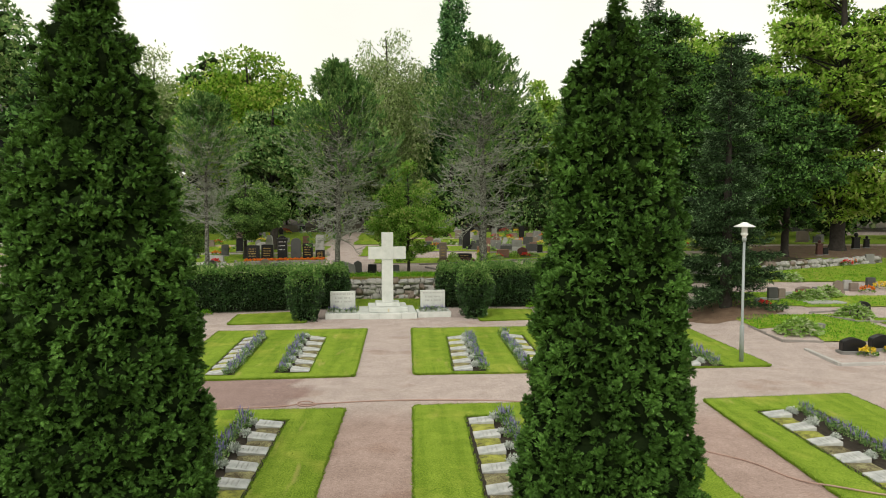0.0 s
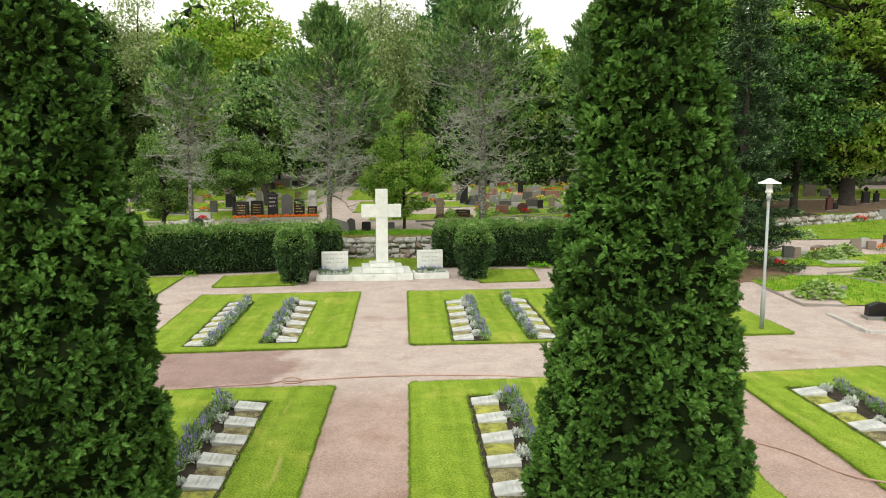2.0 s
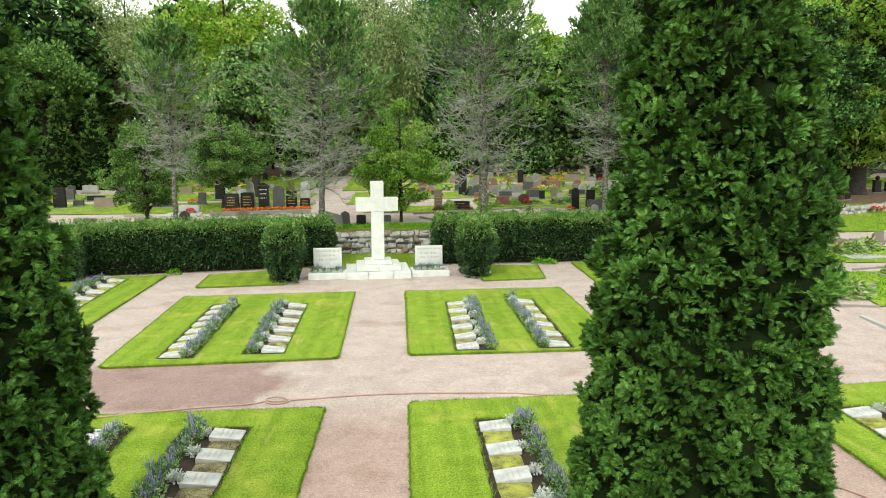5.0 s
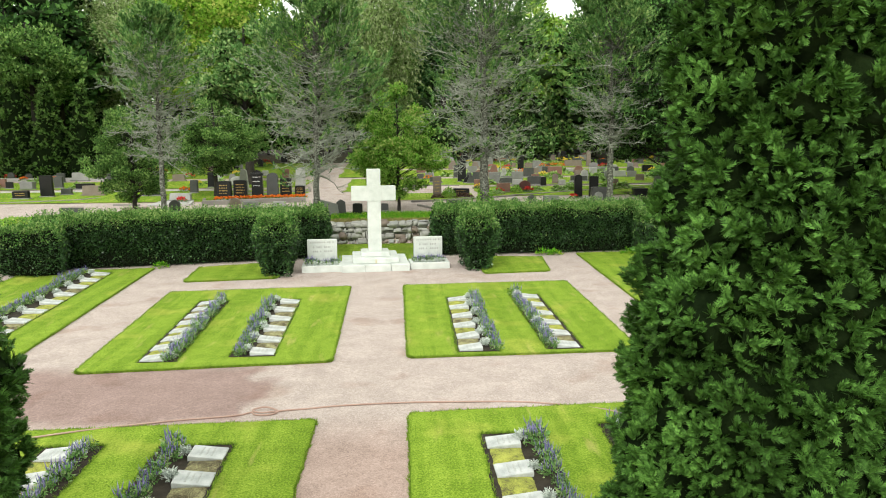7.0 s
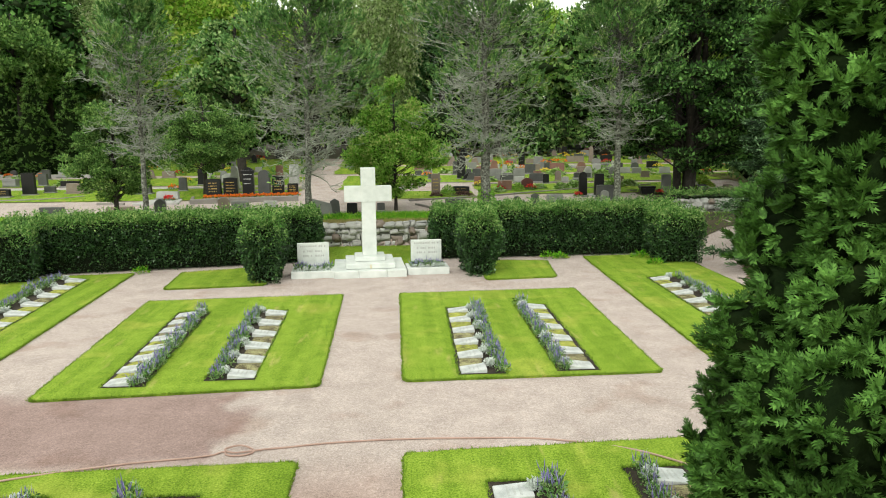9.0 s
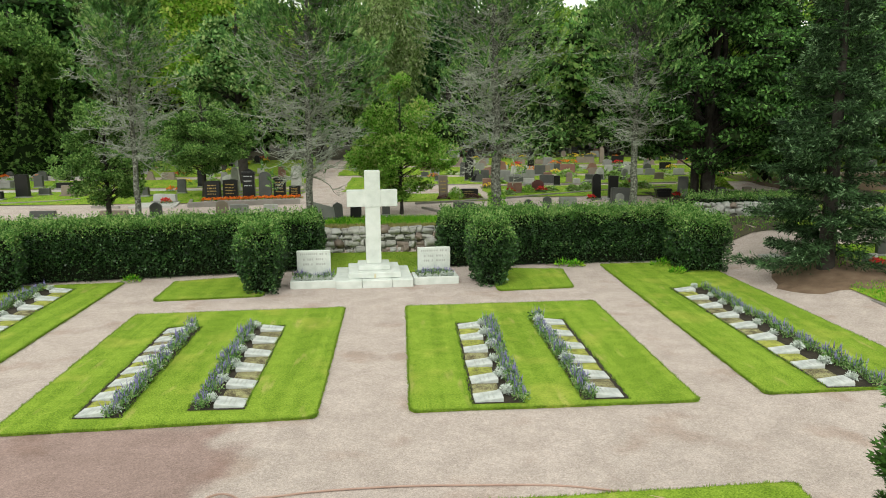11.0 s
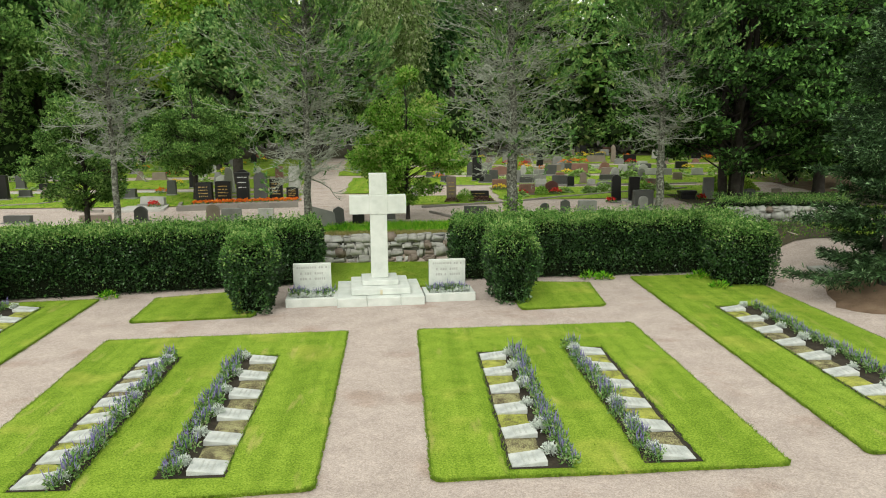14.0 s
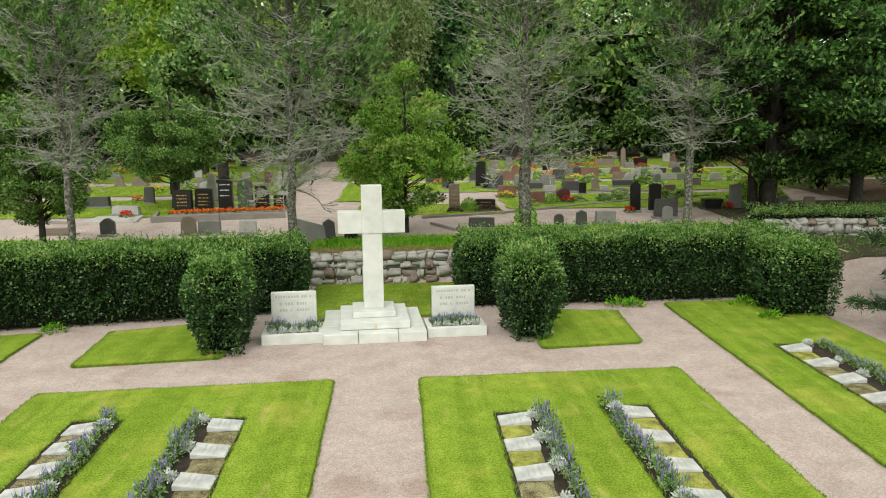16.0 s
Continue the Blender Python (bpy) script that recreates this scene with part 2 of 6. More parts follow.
def gravel_mat():
    """Pinkish gravel with footworn pale bands and a damp reddish stretch where the hose has run."""
    m = material("pink_gravel", [(0.38, (0.262, 0.213, 0.190)), (0.5, (0.442, 0.367, 0.335)), (0.62, (0.585, 0.497, 0.463))], 0.95, 1.7, 38, 0.6, 0.012, 0.2, fine_mix=0.84)
    n, l = m.node_tree.nodes, m.node_tree.links
    bsdf = n["Principled BSDF"]
    grain = [k for k in n if k.type == 'TEX_NOISE'][1]
    grain.inputs["Detail"].default_value, grain.inputs["Roughness"].default_value = 9.0, 0.85
    ramp = [k for k in n if k.type == 'VALTORGB'][0]
    tc = [k for k in n if k.type == 'TEX_COORD'][0]
    sep = n.new("ShaderNodeSeparateXYZ")
    l.new(tc.outputs["Object"], sep.inputs[0])
    wob = n.new("ShaderNodeTexNoise")
    wob.inputs["Scale"].default_value, wob.inputs["Detail"].default_value = 0.9, 6.0
    l.new(tc.outputs["Object"], wob.inputs["Vector"])

    def edge(axis, at, soft, sign, wobble):
        a = n.new("ShaderNodeMath"); a.operation = 'MULTIPLY_ADD'
        l.new(wob.outputs["Fac"], a.inputs[0]); a.inputs[1].default_value = wobble; a.inputs[2].default_value = -wobble * 0.5
        b = n.new("ShaderNodeMath"); b.operation = 'ADD'
        l.new(sep.outputs[axis], b.inputs[0]); l.new(a.outputs[0], b.inputs[1])
        c = n.new("ShaderNodeMapRange")
        c.interpolation_type = 'SMOOTHSTEP'
        c.inputs["From Min"].default_value, c.inputs["From Max"].default_value = at - soft, at + soft
        c.inputs["To Min"].default_value, c.inputs["To Max"].default_value = (0, 1) if sign > 0 else (1, 0)
        l.new(b.outputs[0], c.inputs["Value"])
        return c.outputs[0]

    def times(a, b):
        k = n.new("ShaderNodeMath"); k.operation = 'MULTIPLY'
        l.new(a, k.inputs[0]); l.new(b, k.inputs[1])
        return k.outputs[0]
    wet = times(times(edge(0, -1.9, 0.25, -1, 2.4), edge(1, 17.7, 0.35, -1, 0.9)), edge(1, 15.1, 0.3, 1, 0.5))
    mx = n.new("ShaderNodeMix"); mx.data_type = 'RGBA'; mx.blend_type = 'MULTIPLY'
    l.new(wet, mx.inputs[0]); l.new(ramp.outputs["Color"], mx.inputs[6])
    mx.inputs[7].default_value = (0.66, 0.56, 0.555, 1)
    # small damp blots
    blot = n.new("ShaderNodeTexNoise")
    blot.inputs["Scale"].default_value, blot.inputs["Detail"].default_value = 0.75, 7.0
    l.new(tc.outputs["Object"], blot.inputs["Vector"])
    br = n.new("ShaderNodeMapRange"); br.interpolation_type = 'SMOOTHSTEP'
    br.inputs["From Min"].default_value, br.inputs["From Max"].default_value = 0.55, 0.70
    l.new(blot.outputs["Fac"], br.inputs["Value"])
    m2 = n.new("ShaderNodeMix"); m2.data_type = 'RGBA'; m2.blend_type = 'MULTIPLY'
    l.new(br.outputs[0], m2.inputs[0]); l.new(mx.outputs[2], m2.inputs[6])
    m2.inputs[7].default_value = (0.84, 0.78, 0.74, 1)
    m3 = n.new("ShaderNodeMix"); m3.data_type = 'RGBA'; m3.blend_type = 'MULTIPLY'
    l.new(edge(1, 14.6, 0.9, -1, 1.2), m3.inputs[0]); l.new(m2.outputs[2], m3.inputs[6])
    m3.inputs[7].default_value = (0.87, 0.77, 0.735, 1)
    # single pebbles, paler and darker, in two sizes
    col = m3.outputs[2]
    for size, lo, hi in ((30.0, 0.86, 1.08), (11.0, 0.95, 1.04)):
        cell = n.new("ShaderNodeTexVoronoi")
        cell.inputs["Scale"].default_value = size
        l.new(tc.outputs["Object"], cell.inputs["Vector"])
        tone = n.new("ShaderNodeSeparateColor")
        l.new(cell.outputs["Color"], tone.inputs[0])
        rng_ = n.new("ShaderNodeMapRange")
        rng_.inputs["To Min"].default_value, rng_.inputs["To Max"].default_value = lo, hi
        l.new(tone.outputs[0], rng_.inputs["Value"])
        k = n.new("ShaderNodeMix"); k.data_type = 'RGBA'; k.blend_type = 'MULTIPLY'
        k.inputs[0].default_value = 1.0
        l.new(col, k.inputs[6]); l.new(rng_.outputs[0], k.inputs[7])
        col = k.outputs[2]
    l.new(col, bsdf.inputs["Base Color"])
    return m


def lawn_mat():
    """Mown grass with yellowed patches, mowing streaks and a fine grain of blades."""
    m = material("mown_grass", [(0.38, (0.135, 0.205, 0.020)), (0.5, (0.212, 0.318, 0.030)), (0.62, (0.31, 0.41, 0.055))], 0.9, 3.2, 42, 0.6, 0.02, 0.1, fine_mix=0.76)
    n, l = m.node_tree.nodes, m.node_tree.links
    bsdf = n["Principled BSDF"]
    ramp = [k for k in n if k.type == 'VALTORGB'][0]
    tc = [k for k in n if k.type == 'TEX_COORD'][0]

    def patch(scale, lo, hi, most, stretch=None, detail=5.0):
        t = n.new("ShaderNodeTexNoise")
        t.inputs["Scale"].default_value, t.inputs["Detail"].default_value = scale, detail
        if stretch:
            mp = n.new("ShaderNodeMapping")
            mp.inputs["Scale"].default_value = stretch
            l.new(tc.outputs["Object"], mp.inputs["Vector"])
            l.new(mp.outputs[0], t.inputs["Vector"])
        else:
            l.new(tc.outputs["Object"], t.inputs["Vector"])
        r = n.new("ShaderNodeMapRange"); r.interpolation_type = 'SMOOTHSTEP'
        r.inputs["From Min"].default_value, r.inputs["From Max"].default_value = lo, hi
        r.inputs["To Max"].default_value = most
        l.new(t.outputs["Fac"], r.inputs["Value"])
        return r.outputs[0]

    def blend(fac, col, tint, mode):
        x = n.new("ShaderNodeMix"); x.data_type = 'RGBA'; x.blend_type = mode
        l.new(fac, x.inputs[0]); l.new(col, x.inputs[6])
        x.inputs[7].default_value = (*tint, 1)
        return x.outputs[2]
    c = blend(patch(0.8, 0.52, 0.70, 0.46), ramp.outputs["Color"], (0.44, 0.42, 0.09), 'MIX')
    c = blend(patch(0.9, 0.45, 0.58, 0.75, (3.2, 0.16, 1.0)), c, (0.74, 0.80, 0.66), 'MULTIPLY')
    c = blend(patch(26.0, 0.40, 0.62, 0.55, None, 9.0), c, (0.62, 0.70, 0.50), 'MULTIPLY')
    c = blend(patch(1.5, 0.60, 0.74, 0.40, (2.4, 0.5, 1.0), 9.0), c, (0.50, 0.40, 0.16), 'MIX')
    l.new(c, bsdf.inputs["Base Color"])
    return m


M_GRAVEL = gravel_mat()
M_LAWN = lawn_mat()
M_BLADE = material("grass_blades", [(0.3, (0.145, 0.25, 0.024)), (0.5, (0.19, 0.31, 0.034)), (0.7, (0.27, 0.38, 0.060))], 0.7, 1.2, 9.0, 0.0, transl=0.4, island=0.45, spec=0.1)
M_DRYBLADE = material("dry_grass_blades", [(0.3, (0.20, 0.19, 0.06)), (0.5, (0.30, 0.27, 0.10)), (0.7, (0.40, 0.36, 0.16))], 0.8, 1.2, 9.0, 0.0, transl=0.3, island=0.45, spec=0.1)
M_BLADEL = leaf_mat("long_grass_blades", (0.07, 0.15, 0.012), (0.13, 0.26, 0.018), (0.24, 0.38, 0.04), 0.35, 0.6, 1.2)


# ---- mesh helpers ----
def fast_mesh(name, verts, faces, mat, smooth=False):
    """A mesh from arrays of corners and of equal-sided faces."""
    verts, faces = np.asarray(verts, np.float32), np.asarray(faces, np.int32)
    me = bpy.data.meshes.new(name)
    k = faces.shape[1]
    me.vertices.add(len(verts)); me.vertices.foreach_set("co", verts.ravel())
    me.loops.add(faces.size); me.loops.foreach_set("vertex_index", faces.ravel())
    me.polygons.add(len(faces))
    me.polygons.foreach_set("loop_start", np.arange(0, faces.size, k, dtype=np.int32))
    me.polygons.foreach_set("loop_total", np.full(len(faces), k, np.int32))
    if smooth:
        me.polygons.foreach_set("use_smooth", np.ones(len(faces), bool))
    me.update(calc_edges=True)
    me.materials.append(mat)
    return me


def under(ob, parent, label=""):
    ob.parent = parent
    if label:
        ob["label"] = label
    return ob


def part(name, bm, mat, parent=None, label="", smooth=False):
    me = bpy.data.meshes.new(name)
    bm.normal_update()
    bm.to_mesh(me)
    bm.free()
    if smooth:
        for p in me.polygons:
            p.use_smooth = True
    me.materials.append(mat)
    ob = new(name, me)
    return under(ob, parent, label) if parent else ob


def empty(name, m, label, category, group="", kind=""):
    ob = new(name)
    ob.empty_display_size = 0.3
    ob.matrix_basis = m
    return tagged(ob, label, category, group, kind)


def box(bm, x0, x1, y0, y1, z0, z1, bevel=0.0, top=1.0):
    """A box with its top drawn in by the factor top and its edges rounded."""
    cx, cy = (x0 + x1) / 2, (y0 + y1) / 2
    vs = []
    for z, f in ((z0, 1.0), (z1, top)):
        for x, y in ((x0, y0), (x1, y0), (x1, y1), (x0, y1)):
            vs.append(bm.verts.new((cx + (x - cx) * f, cy + (y - cy) * f, z)))
    fs = [bm.faces.new([vs[i] for i in q]) for q in ((3, 2, 1, 0), (4, 5, 6, 7), (0, 1, 5, 4), (1, 2, 6, 5), (2, 3, 7, 6), (3, 0, 4, 7))]
    if bevel:
        es = list({e for f in fs for e in f.edges})
        bmesh.ops.bevel(bm, geom=es, offset=bevel, segments=2, profile=0.5, affect='EDGES')
    return bm


def box_part(name, dims, mat, parent=None, label="", bevel=0.01, top=1.0):
    bm = bmesh.new()
    box(bm, *dims, bevel, top)
    return part(name, bm, mat, parent, label)


def outline_part(name, pts, thick, mat, parent=None, label="", bevel=0.01):
    """An upright plate: pts are (x, z) of its face, thick its depth, centred on y = 0."""
    bm = bmesh.new()
    f = bm.faces.new([bm.verts.new((x, -thick / 2, z)) for x, z in pts])
    e = bmesh.ops.extrude_face_region(bm, geom=[f])
    bmesh.ops.translate(bm, vec=(0, thick, 0), verts=[v for v in e["geom"] if isinstance(v, bmesh.types.BMVert)])
    bmesh.ops.recalc_face_normals(bm, faces=bm.faces)
    if bevel:
        bmesh.ops.bevel(bm, geom=[q for q in bm.edges if q.calc_face_angle(0) > 0.6], offset=bevel, segments=1, affect='EDGES')
    return part(name, bm, mat, parent, label)


def tubes(name, lines, mat, sides=6):
    """One mesh of tapered tubes; each line is a list of (point, radius)."""
    V, Fc, base = [], [], 0
    for line in lines:
        pts = np.array([p for p, r in line], float)
        rad = [r for p, r in line]
        for i in range(len(pts)):
            d = pts[min(i + 1, len(pts) - 1)] - pts[max(i - 1, 0)]
            d = d / (np.linalg.norm(d) + 1e-9)
            a = np.cross(d, (0, 0, 1.0) if abs(d[2]) < 0.9 else (1.0, 0, 0))
            a /= np.linalg.norm(a) + 1e-9
            b = np.cross(d, a)
            for k in range(sides):
                th = 2 * math.pi * k / sides
                V.append(pts[i] + rad[i] * (math.cos(th) * a + math.sin(th) * b))
        for i in range(len(pts) - 1):
            for k in range(sides):
                k2 = (k + 1) % sides
                Fc.append((base + i * sides + k, base + i * sides + k2, base + (i + 1) * sides + k2, base + (i + 1) * sides + k))
        base += len(pts) * sides
    return fast_mesh(name, V, Fc, mat, smooth=True)


def unit(a):
    return a / (np.linalg.norm(a, axis=1, keepdims=True) + 1e-9)


def leaves(name, P, D, size, mat, rng, aspect=0.55, spread=0.7, fold=0.15, flat=0.0):
    """Single leaves at P that point roughly along D; each is a four-cornered blade of its own."""
    n = len(P)
    d = unit(D + rng.normal(0, spread, (n, 3)))
    s = unit(np.cross(d, rng.normal(0, 1, (n, 3)) + np.array((0, 0, flat))))
    u = np.cross(d, s)
    L = (size * rng.uniform(0.65, 1.35, n))[:, None]
    w = L * aspect * 0.5
    V = np.stack([P, P + d * L * 0.5 + s * w + u * L * fold, P + d * L, P + d * L * 0.5 - s * w + u * L * fold], 1).reshape(-1, 3)
    return fast_mesh(name, V, np.arange(4 * n).reshape(-1, 4), mat)


def smooth01(a, b, v):
    v = np.clip((v - a) / (b - a), 0, 1)
    return v * v * (3 - 2 * v)


def terrain(x, y):
    """Height of the ground: the level war-grave garden, the terrace behind its wall, the rise beyond."""
    x, y = np.asarray(x, float), np.asarray(y, float)
    step = 0.85 * smooth01(32.45, 32.75, y)
    ramp = 0.85 * smooth01(18.0, 34.0, y)
    k = smooth01(10.6, 13.0, np.abs(x))
    return (1 - k) * step + k * ramp + 0.02 * np.maximum(0, y - 33) - 0.012 * np.maximum(0, y - 75)


def gz(x, y):
    return float(terrain(x, y))


# ---- ground ----
def axis_steps(a, b, c, d, fine, coarse):
    return np.concatenate([np.linspace(a, b, coarse, endpoint=False), np.arange(b, c, fine), np.linspace(c, d, coarse)])


def ground_sheet():
    xs = axis_steps(-900, -40, 40, 900, 0.5, 14)
    ys = np.concatenate([np.linspace(-900, -12, 12, endpoint=False), np.arange(-12, 32, 0.5), np.arange(32, 33.2, 0.1), np.arange(33.2, 100, 0.8), np.linspace(100, 1400, 16)])
    X, Y = np.meshgrid(xs, ys)
    Z = terrain(X, Y)
    Z = np.where(Y > 100, Z[np.argmin(abs(ys - 100))][None, :], Z)
    V = np.stack([X, Y, Z], -1).reshape(-1, 3)
    nx, ny = len(xs), len(ys)
    i = (np.arange(ny - 1)[:, None] * nx + np.arange(nx - 1)[None, :]).ravel()
    ob = new("ground", fast_mesh("ground", V, np.stack([i, i + 1, i + nx + 1, i + nx], 1), M_GRAVEL, True))
    tagged(ob, "pinkish gravel ground with worn pale paths", "ground", kind="structure")


ground_sheet()


def inside(poly, x, y):
    r = np.zeros(len(x), bool)
    j = len(poly) - 1
    for i in range(len(poly)):
        (xi, yi), (xj, yj) = poly[i], poly[j]
        hit = ((yi > y) != (yj > y)) & (x < (xj - xi) * (y - yi) / (yj - yi + 1e-12) + xi)
        r ^= hit
        j = i
    return r


def ragged(poly, rng, step=0.2, amp=0.006, corner=0.13):
    """The outline with rounded corners, cut into short, slightly uneven steps."""
    out, n = [], len(poly)
    for i in range(n):
        p0, p1, p2 = (np.array(poly[(i + k) % n], float) for k in (-1, 0, 1))
        c = min(corner, 0.3 * np.linalg.norm(p0 - p1), 0.3 * np.linalg.norm(p2 - p1))
        a, b = p1 + (p0 - p1) / np.linalg.norm(p0 - p1) * c, p1 + (p2 - p1) / np.linalg.norm(p2 - p1) * c
        for s in (0, 0.33, 0.67, 1.0):
            out.append((1 - s) ** 2 * a + 2 * s * (1 - s) * p1 + s * s * b)
    res = []
    for i in range(len(out)):
        a, b = out[i], out[(i + 1) % len(out)]
        k = max(1, int(np.linalg.norm(b - a) / step))
        for s in range(k):
            res.append(a + (b - a) * s / k + rng.normal(0, amp, 2))
    return [tuple(p) for p in res]


SOIL_BEDS = []


def lawn(poly, seed, blades=70, height=0.045, edge=200):
    """A mown lawn a little proud of the gravel, with a crumbly edge and standing blades."""
    rng = np.random.default_rng(seed)
    ring = ragged(poly, rng)
    bm = bmesh.new()
    f = bm.faces.new([bm.verts.new((x, y, gz(x, y) + height)) for x, y in ring])
    if f.normal.z < 0:
        f.normal_flip()
    bot = [bm.verts.new((x + rng.normal(0, 0.006), y + rng.normal(0, 0.006), gz(x, y) - 0.05)) for x, y in ring]
    first = list(bm.verts)[:len(ring)]
    for i in range(len(ring)):
        j = (i + 1) % len(ring)
        bm.faces.new((first[i], first[j], bot[j], bot[i]))
    bmesh.ops.recalc_face_normals(bm, faces=bm.faces)
    base = tagged(part("lawn", bm, M_LAWN), "mown green lawn with yellowed patches and clipped edges", "lawn", kind="structure")
    xs, ys = [p[0] for p in poly], [p[1] for p in poly]
    area = (max(xs) - min(xs)) * (max(ys) - min(ys))
    n = int(area * blades)
    x, y = rng.uniform(min(xs), max(xs), n), rng.uniform(min(ys), max(ys), n)
    ok = inside(ring, x, y)
    for (bx0, bx1, by0, by1, drift, at) in SOIL_BEDS:
        ok &= ~((x - drift * (y - at) > bx0) & (x - drift * (y - at) < bx1) & (y > by0) & (y < by1))
    x, y = x[ok], y[ok]
    r = np.array(ring)
    k = rng.integers(0, len(r), len(r) * edge // 4)
    s = rng.uniform(0, 1, len(k))[:, None]
    e = r[k] * (1 - s) + r[(k + 1) % len(r)] * s + rng.normal(0, 0.012, (len(k), 2))
    blades_at(x, y, height - 0.008, 0.026, rng, base, M_BLADE)
    blades_at(e[:, 0], e[:, 1], height - 0.030, 0.050, rng, base, M_BLADE)
    return base


def blades_at(x, y, lift, length, rng, parent, mat, width=0.010):
    n = len(x)
    P = np.stack([x, y, terrain(x, y) + lift], 1)
    d = unit(np.stack([rng.normal(0, 0.55, n), rng.normal(0, 0.55, n), np.full(n, 1.0)], 1))
    s = unit(np.cross(d, rng.normal(0, 1, (n, 3))))
    L = (length * rng.uniform(0.6, 1.5, n))[:, None]
    V = np.stack([P - s * width, P + s * width, P + d * L], 1).reshape(-1, 3)
    ob = new("grass_blades", fast_mesh("grass_blades", V, np.arange(3 * n).reshape(-1, 3), mat))
    tagged(ob, kind="stuff")
    under(ob, parent)
    return ob


# beds cut into the lawns: x from, x to, y from, y to, slab x, plant x, first slab y, count, pitch, drift of x along y
BEDS = [
    (-4.56, -3.80, 17.90, 23.15, -4.27, -3.93, 18.18, 8, 0.650, -0.035),
    (-2.86, -1.97, 18.12, 23.22, -2.22, -2.68, 18.40, 6, 0.862, -0.030),
    (1.65, 2.52, 18.10, 23.20, 1.93, 2.40, 18.38, 6, 0.852, 0.012),
    (3.46, 4.24, 18.18, 23.22, 3.93, 3.58, 18.44, 6, 0.868, -0.008),
    (1.68, 2.62, 4.2, 14.30, 1.98, 2.48, 4.53, 12, 0.850, 0.0),
    (3.48, 4.32, 4.2, 14.45, 4.02, 3.66, 4.78, 12, 0.850, 0.0),
    (-2.80, -1.76, 4.2, 14.12, -2.03, -2.56, 4.90, 13, 0.740, -0.005),
    (-4.46, -3.62, 4.2, 14.18, -4.17, -3.78, 5.00, 13, 0.740, 0.0),
    (7.68, 8.82, 18.40, 26.15, 7.96, 8.56, 18.69, 9, 0.879, 0.010),
    (-9.30, -8.02, 18.9, 27.45, -8.30, -8.90, 19.36, 9, 0.947, -0.070),
    (7.60, 8.90, 4.2, 14.55, 7.88, 8.52, 4.86, 12, 0.835, 0.006),
]
SOIL_BEDS[:] = [(*b[:4], b[9], b[6]) for b in BEDS]

lawn([(-5.52, 17.46), (-0.80, 17.82), (-0.93, 24.64), (-5.86, 24.30)], 11)
lawn([(0.66, 17.95), (5.35, 18.09), (5.34, 24.86), (0.60, 24.64)], 12)
lawn([(0.68, 3.0), (5.34, 3.0), (5.42, 15.36), (0.66, 15.10)], 13)
lawn([(-5.45, 3.0), (-0.80, 3.0), (-0.77, 14.95), (-5.5, 14.78)], 14)
lawn([(6.56, 18.32), (10.12, 18.52), (10.02, 28.3), (9.2, 29.75), (6.80, 29.62)], 15)
lawn([(-11.2, 17.5), (-7.06, 17.9), (-7.55, 28.0), (-11.2, 27.6)], 16)
lawn([(6.72, 3.0), (10.36, 3.0), (10.38, 15.66), (6.95, 15.32)], 17)
lawn([(-11.0, 3.0), (-7.0, 3.0), (-7.1, 15.0), (-11.0, 14.8)], 18, 300)
lawn([(-5.95, 25.72), (-3.25, 26.05), (-3.2, 28.9), (-6.1, 28.0)], 19)
lawn([(3.1, 26.22), (5.2, 26.46), (5.42, 28.95), (3.1, 29.3)], 20)
lawn([(-2.1, 28.6), (1.9, 29.0), (1.9, 32.4), (-2.1, 32.4)], 21, 900)


def terrain_lawn(x0, x1, y0, y1, seed, blades=60, length=0.06, lift=0.03, mat=None, label="bare earth with leaf litter under the elms, coloured dark for shade too", blade=None):
    """A lawn laid over uneven ground."""
    rng = np.random.default_rng(seed)
    xs, ys = np.linspace(x0, x1, max(2, int((x1 - x0) / 0.6))), np.linspace(y0, y1, max(2, int((y1 - y0) / 0.6)))
    X, Y = np.meshgrid(xs, ys)
    jx = rng.normal(0, 0.06, X.shape)
    X = X + jx
    V = np.stack([X, Y, terrain(X, Y) + lift], -1).reshape(-1, 3)
    nx, ny = len(xs), len(ys)
    i = (np.arange(ny - 1)[:, None] * nx + np.arange(nx - 1)[None, :]).ravel()
    ob = new("lawn", fast_mesh("lawn", V, np.stack([i, i + 1, i + nx + 1, i + nx], 1), mat or M_LAWN, True))
    tagged(ob, label if mat else "green grass between the old graves", "ground" if mat else "lawn", kind="structure")
    n = int((x1 - x0) * (y1 - y0) * blades * (0.4 if y0 > 40 else 1.0))
    if n:
        blades_at(rng.uniform(x0, x1, n), rng.uniform(y0, y1, n), lift, length, rng, ob, blade or M_BLADEL, 0.014)
    return ob


terrain_lawn(-2.4, 2.3, 33.25, 35.2, 31, 700, 0.14)
terrain_lawn(-2.4, 2.3, 32.60, 33.35, 30, 900, 0.10, 0.035, M_DRYMOSS, "dry brownish turf along the top of the rubble wall", M_DRYBLADE)
terrain_lawn(2.3, 11.5, 32.95, 37.3, 32, 90, 0.10)
terrain_lawn(-16.0, -2.4, 32.95, 35.6, 33, 90, 0.10)
terrain_lawn(-34.0, -8.9, 40.6, 46.0, 34, 70)
terrain_lawn(-34.0, -9.2, 47.6, 52.5, 35, 40)
terrain_lawn(-34.0, -7.5, 54.3, 75, 36, 10)
terrain_lawn(-1.6, 4.3, 40.2, 43.4, 37, 70)
terrain_lawn(4.6, 16.5, 41.6, 46.6, 38, 60)
terrain_lawn(0.4, 22.5, 47.9, 52.6, 39, 40)
terrain_lawn(0.0, 30.0, 54.0, 60.5, 40, 30)
